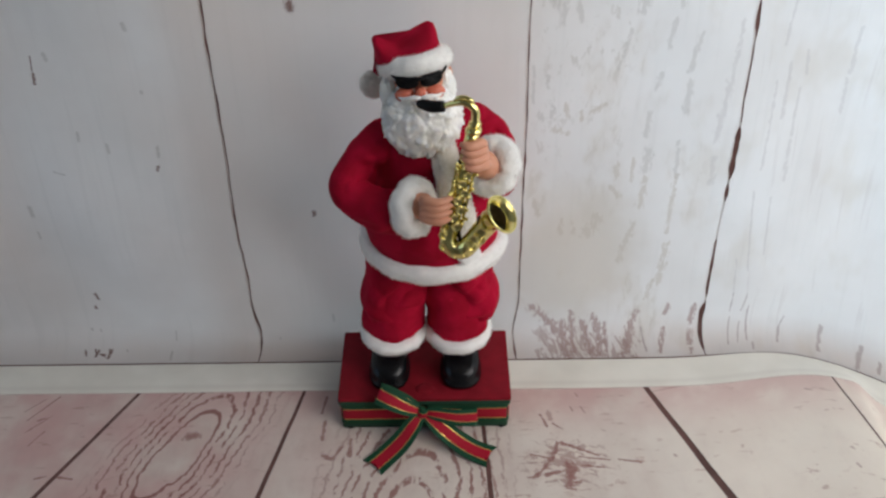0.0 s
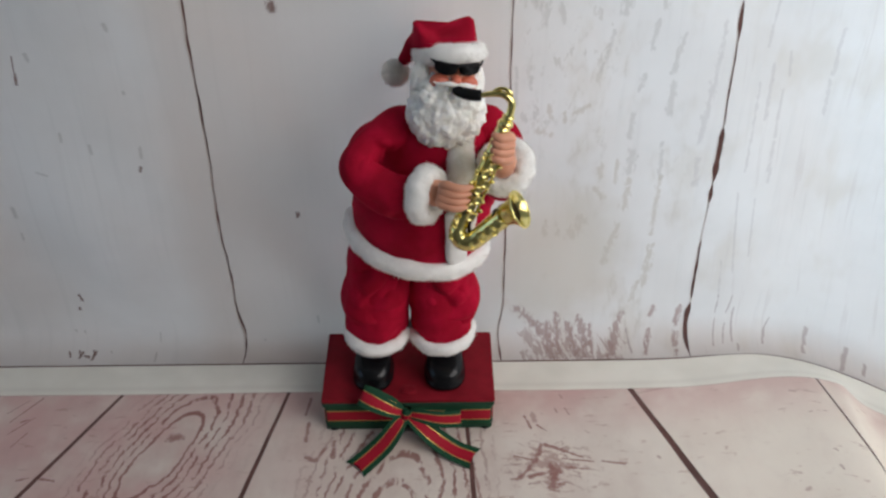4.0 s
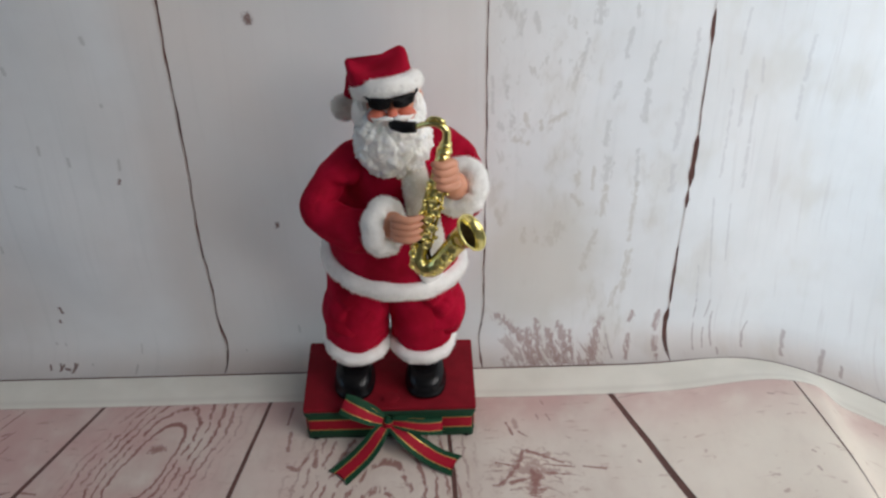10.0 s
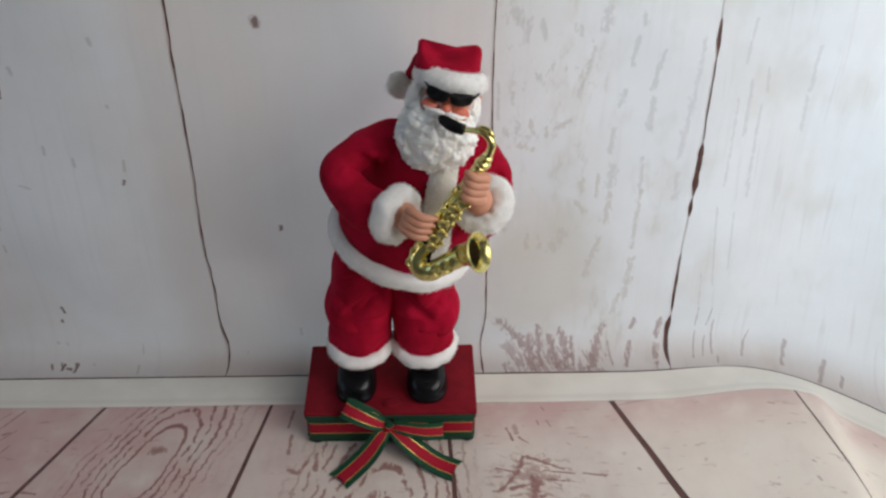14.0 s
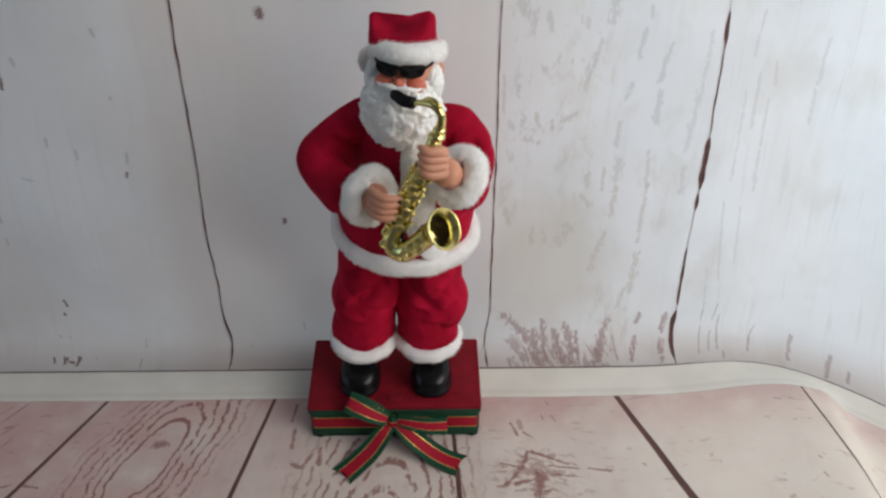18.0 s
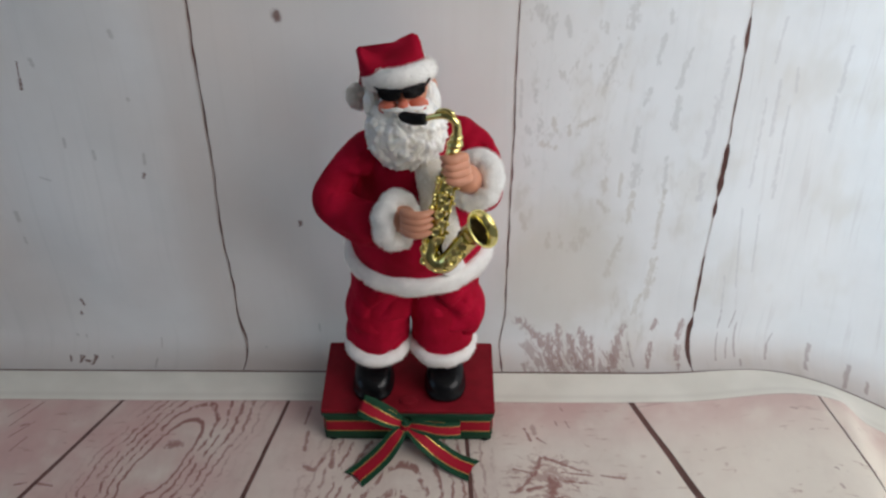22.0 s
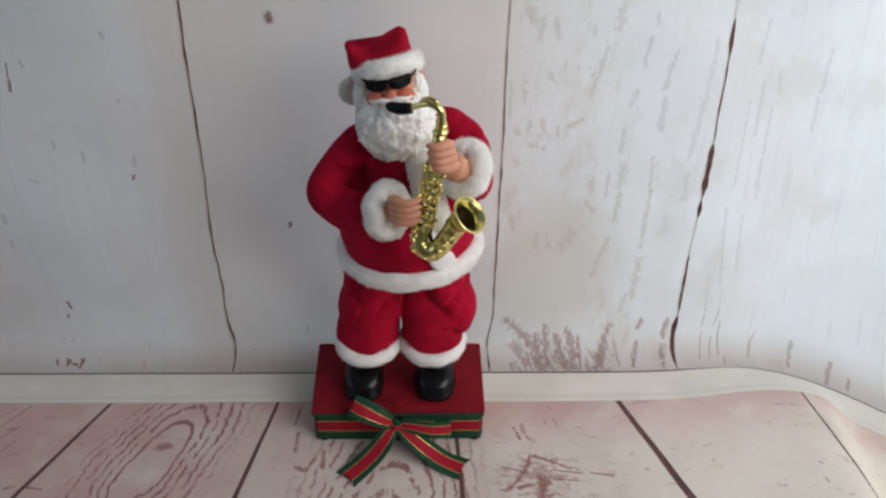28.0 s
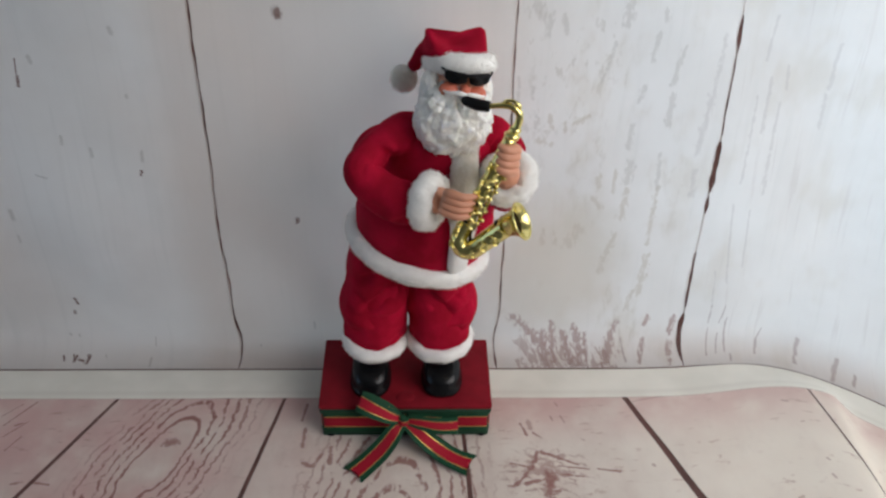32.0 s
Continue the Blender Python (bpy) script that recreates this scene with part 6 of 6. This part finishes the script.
    (26.4, -0.0010, 0.0047, 0.0911, 3.4, -2.5, 7.1),
    (26.5, -0.0001, 0.0044, 0.0998, 3.2, -3.8, 4.5),
    (26.6, -0.0017, 0.0029, 0.1009, -0.1, -3.6, 1.3),
    (26.7, -0.0055, 0.0009, 0.1013, -1.3, -1.4, -2.0),
    (26.8, -0.0082, -0.0010, 0.1097, 1.9, 2.3, -5.6),
    (26.9, -0.0063, -0.0029, 0.1223, 5.8, 5.8, -10.0),
    (27, -0.0008, -0.0048, 0.1261, 5.2, 8.1, -14.4),
    (27.1, 0.0021, -0.0060, 0.1168, 0.5, 9.7, -16.8),
    (27.2, -0.0020, -0.0053, 0.1050, -2.4, 11.9, -14.8),
    (27.3, -0.0107, -0.0027, 0.1026, -0.6, 14.7, -8.4),
    (27.4, -0.0170, -0.0000, 0.1067, 2.5, 16.1, -0.5),
    (27.5, -0.0162, 0.0012, 0.1050, 2.0, 14.2, 5.6),
    (27.6, -0.0085, 0.0025, 0.0930, -1.2, 8.8, 8.1),
    (27.7, -0.0004, 0.0038, 0.0816, -2.3, 2.8, 7.9),
    (27.8, 0.0054, 0.0057, 0.0824, 0.7, -2.0, 6.3),
    (27.9, 0.0095, 0.0078, 0.0925, 3.8, -5.1, 4.0),
    (28, 0.0120, 0.0088, 0.0995, 3.0, -6.8, 0.9),
    (28.1, 0.0074, 0.0062, 0.1001, -0.5, -5.9, -1.5),
    (28.2, 0.0010, 0.0032, 0.1019, -1.0, -3.0, -3.9),
    (28.3, -0.0036, 0.0003, 0.1122, 2.8, 1.2, -6.7),
    (28.4, -0.0032, -0.0025, 0.1246, 6.1, 5.0, -10.2),
    (28.5, -0.0002, -0.0054, 0.1264, 4.4, 7.5, -13.6),
    (28.6, 0.0017, -0.0061, 0.1152, -0.3, 9.3, -15.7),
    (28.7, -0.0036, -0.0048, 0.1042, -2.4, 11.8, -13.1),
    (28.8, -0.0123, -0.0019, 0.1032, 0.1, 14.7, -6.5),
    (28.9, -0.0174, 0.0008, 0.1069, 2.9, 15.7, 1.0),
    (29, -0.0154, 0.0018, 0.1029, 1.8, 13.4, 6.2),
    (29.1, -0.0079, 0.0025, 0.0912, -0.9, 8.0, 8.2),
    (29.2, -0.0008, 0.0033, 0.0827, -0.8, 2.3, 7.7),
    (29.3, 0.0040, 0.0048, 0.0871, 3.1, -2.0, 6.0),
    (29.4, 0.0072, 0.0061, 0.0988, 6.1, -4.6, 3.6),
    (29.5, 0.0085, 0.0063, 0.1056, 5.0, -5.9, 0.4),
    (29.6, 0.0043, 0.0041, 0.1047, 1.4, -4.8, -2.1),
    (29.7, -0.0014, 0.0016, 0.1069, 1.4, -1.7, -4.7),
    (29.8, -0.0043, -0.0007, 0.1176, 5.2, 2.4, -7.8),
    (29.9, -0.0024, -0.0031, 0.1279, 7.4, 5.8, -11.6),
    (30, 0.0013, -0.0054, 0.1261, 4.4, 7.9, -14.9),
    (30.1, 0.0016, -0.0057, 0.1137, -0.4, 9.8, -16.1),
    (30.2, -0.0051, -0.0039, 0.1041, -1.6, 12.5, -12.5),
    (30.3, -0.0139, -0.0007, 0.1048, 1.3, 15.2, -5.4),
    (30.4, -0.0180, 0.0018, 0.1078, 3.4, 15.7, 2.0),
    (30.5, -0.0151, 0.0027, 0.1016, 1.4, 12.7, 6.6),
    (30.6, -0.0077, 0.0031, 0.0894, -1.0, 7.2, 8.1),
    (30.7, -0.0015, 0.0039, 0.0832, 0.1, 1.8, 7.5),
    (30.8, 0.0026, 0.0053, 0.0900, 4.3, -2.0, 5.8),
    (30.9, 0.0050, 0.0064, 0.1015, 6.8, -4.3, 3.4),
    (31, 0.0055, 0.0061, 0.1067, 5.0, -5.1, 0.2),
    (31.1, 0.0003, 0.0037, 0.1063, 1.9, -3.4, -2.2),
    (31.2, -0.0055, 0.0012, 0.1110, 3.1, 0.3, -4.7),
    (31.3, -0.0078, -0.0012, 0.1235, 7.3, 4.6, -7.9),
    (31.4, -0.0054, -0.0037, 0.1328, 8.7, 7.9, -11.6),
    (31.5, -0.0026, -0.0059, 0.1288, 4.9, 10.0, -14.3),
    (31.6, -0.0030, -0.0056, 0.1150, 0.3, 11.7, -14.8),
    (31.7, -0.0100, -0.0033, 0.1069, -0.0, 14.2, -10.4),
    (31.8, -0.0175, -0.0000, 0.1085, 3.0, 16.2, -3.1),
    (31.9, -0.0192, 0.0023, 0.1094, 4.0, 15.6, 3.7),
    (32, -0.0143, 0.0030, 0.1002, 1.2, 11.6, 7.3),
]

def motions():
    rows = [(t, pose(x, y, z, rx, ry, rz)) for t, x, y, z, rx, ry, rz in SWAY]
    for ob in (JACKET, SAX):
        walk(ob, rows)
    mid = [(t, pose(0.0, 0.2 * y, THIGH[2] + 0.30 * (z - 0.1047), 0.2 * rx, 0.12 * (ry - 4.0), 0.3 * rz)) for t, x, y, z, rx, ry, rz in SWAY]
    for ob, way in zip(THIGHS, (-1, 1)):
        walk(ob, [(row[0], pose(0.18 * row[1] + way * 0.15 * max(0.0, 0.108 - row[3]), 0, 0) @ m) for row, (t, m) in zip(SWAY, mid)])
    low = [(t, pose(-0.0017 + 0.0468 * x + 0.021 * y + 0.1068 * z - 0.00016 * rx + 0.00003 * ry + 0.00004 * rz, SKIRT[1],
                    0.0978 - 0.1813 * x + 0.0254 * y + 0.6706 * z - 0.00161 * rx - 0.00033 * ry - 0.00032 * rz,
                    -0.7 - 117.5 * x - 154.3 * y + 46.0 * z - 0.18 * ry - 0.11 * rz,
                    35.8 + 23.5 * x + 267.6 * y - 363.9 * z + 0.667 * rx + 1.318 * ry - 0.177 * rz, 0.5 * rz)) for t, x, y, z, rx, ry, rz in SWAY]
    walk(SKIRT_PART, low)


motions()
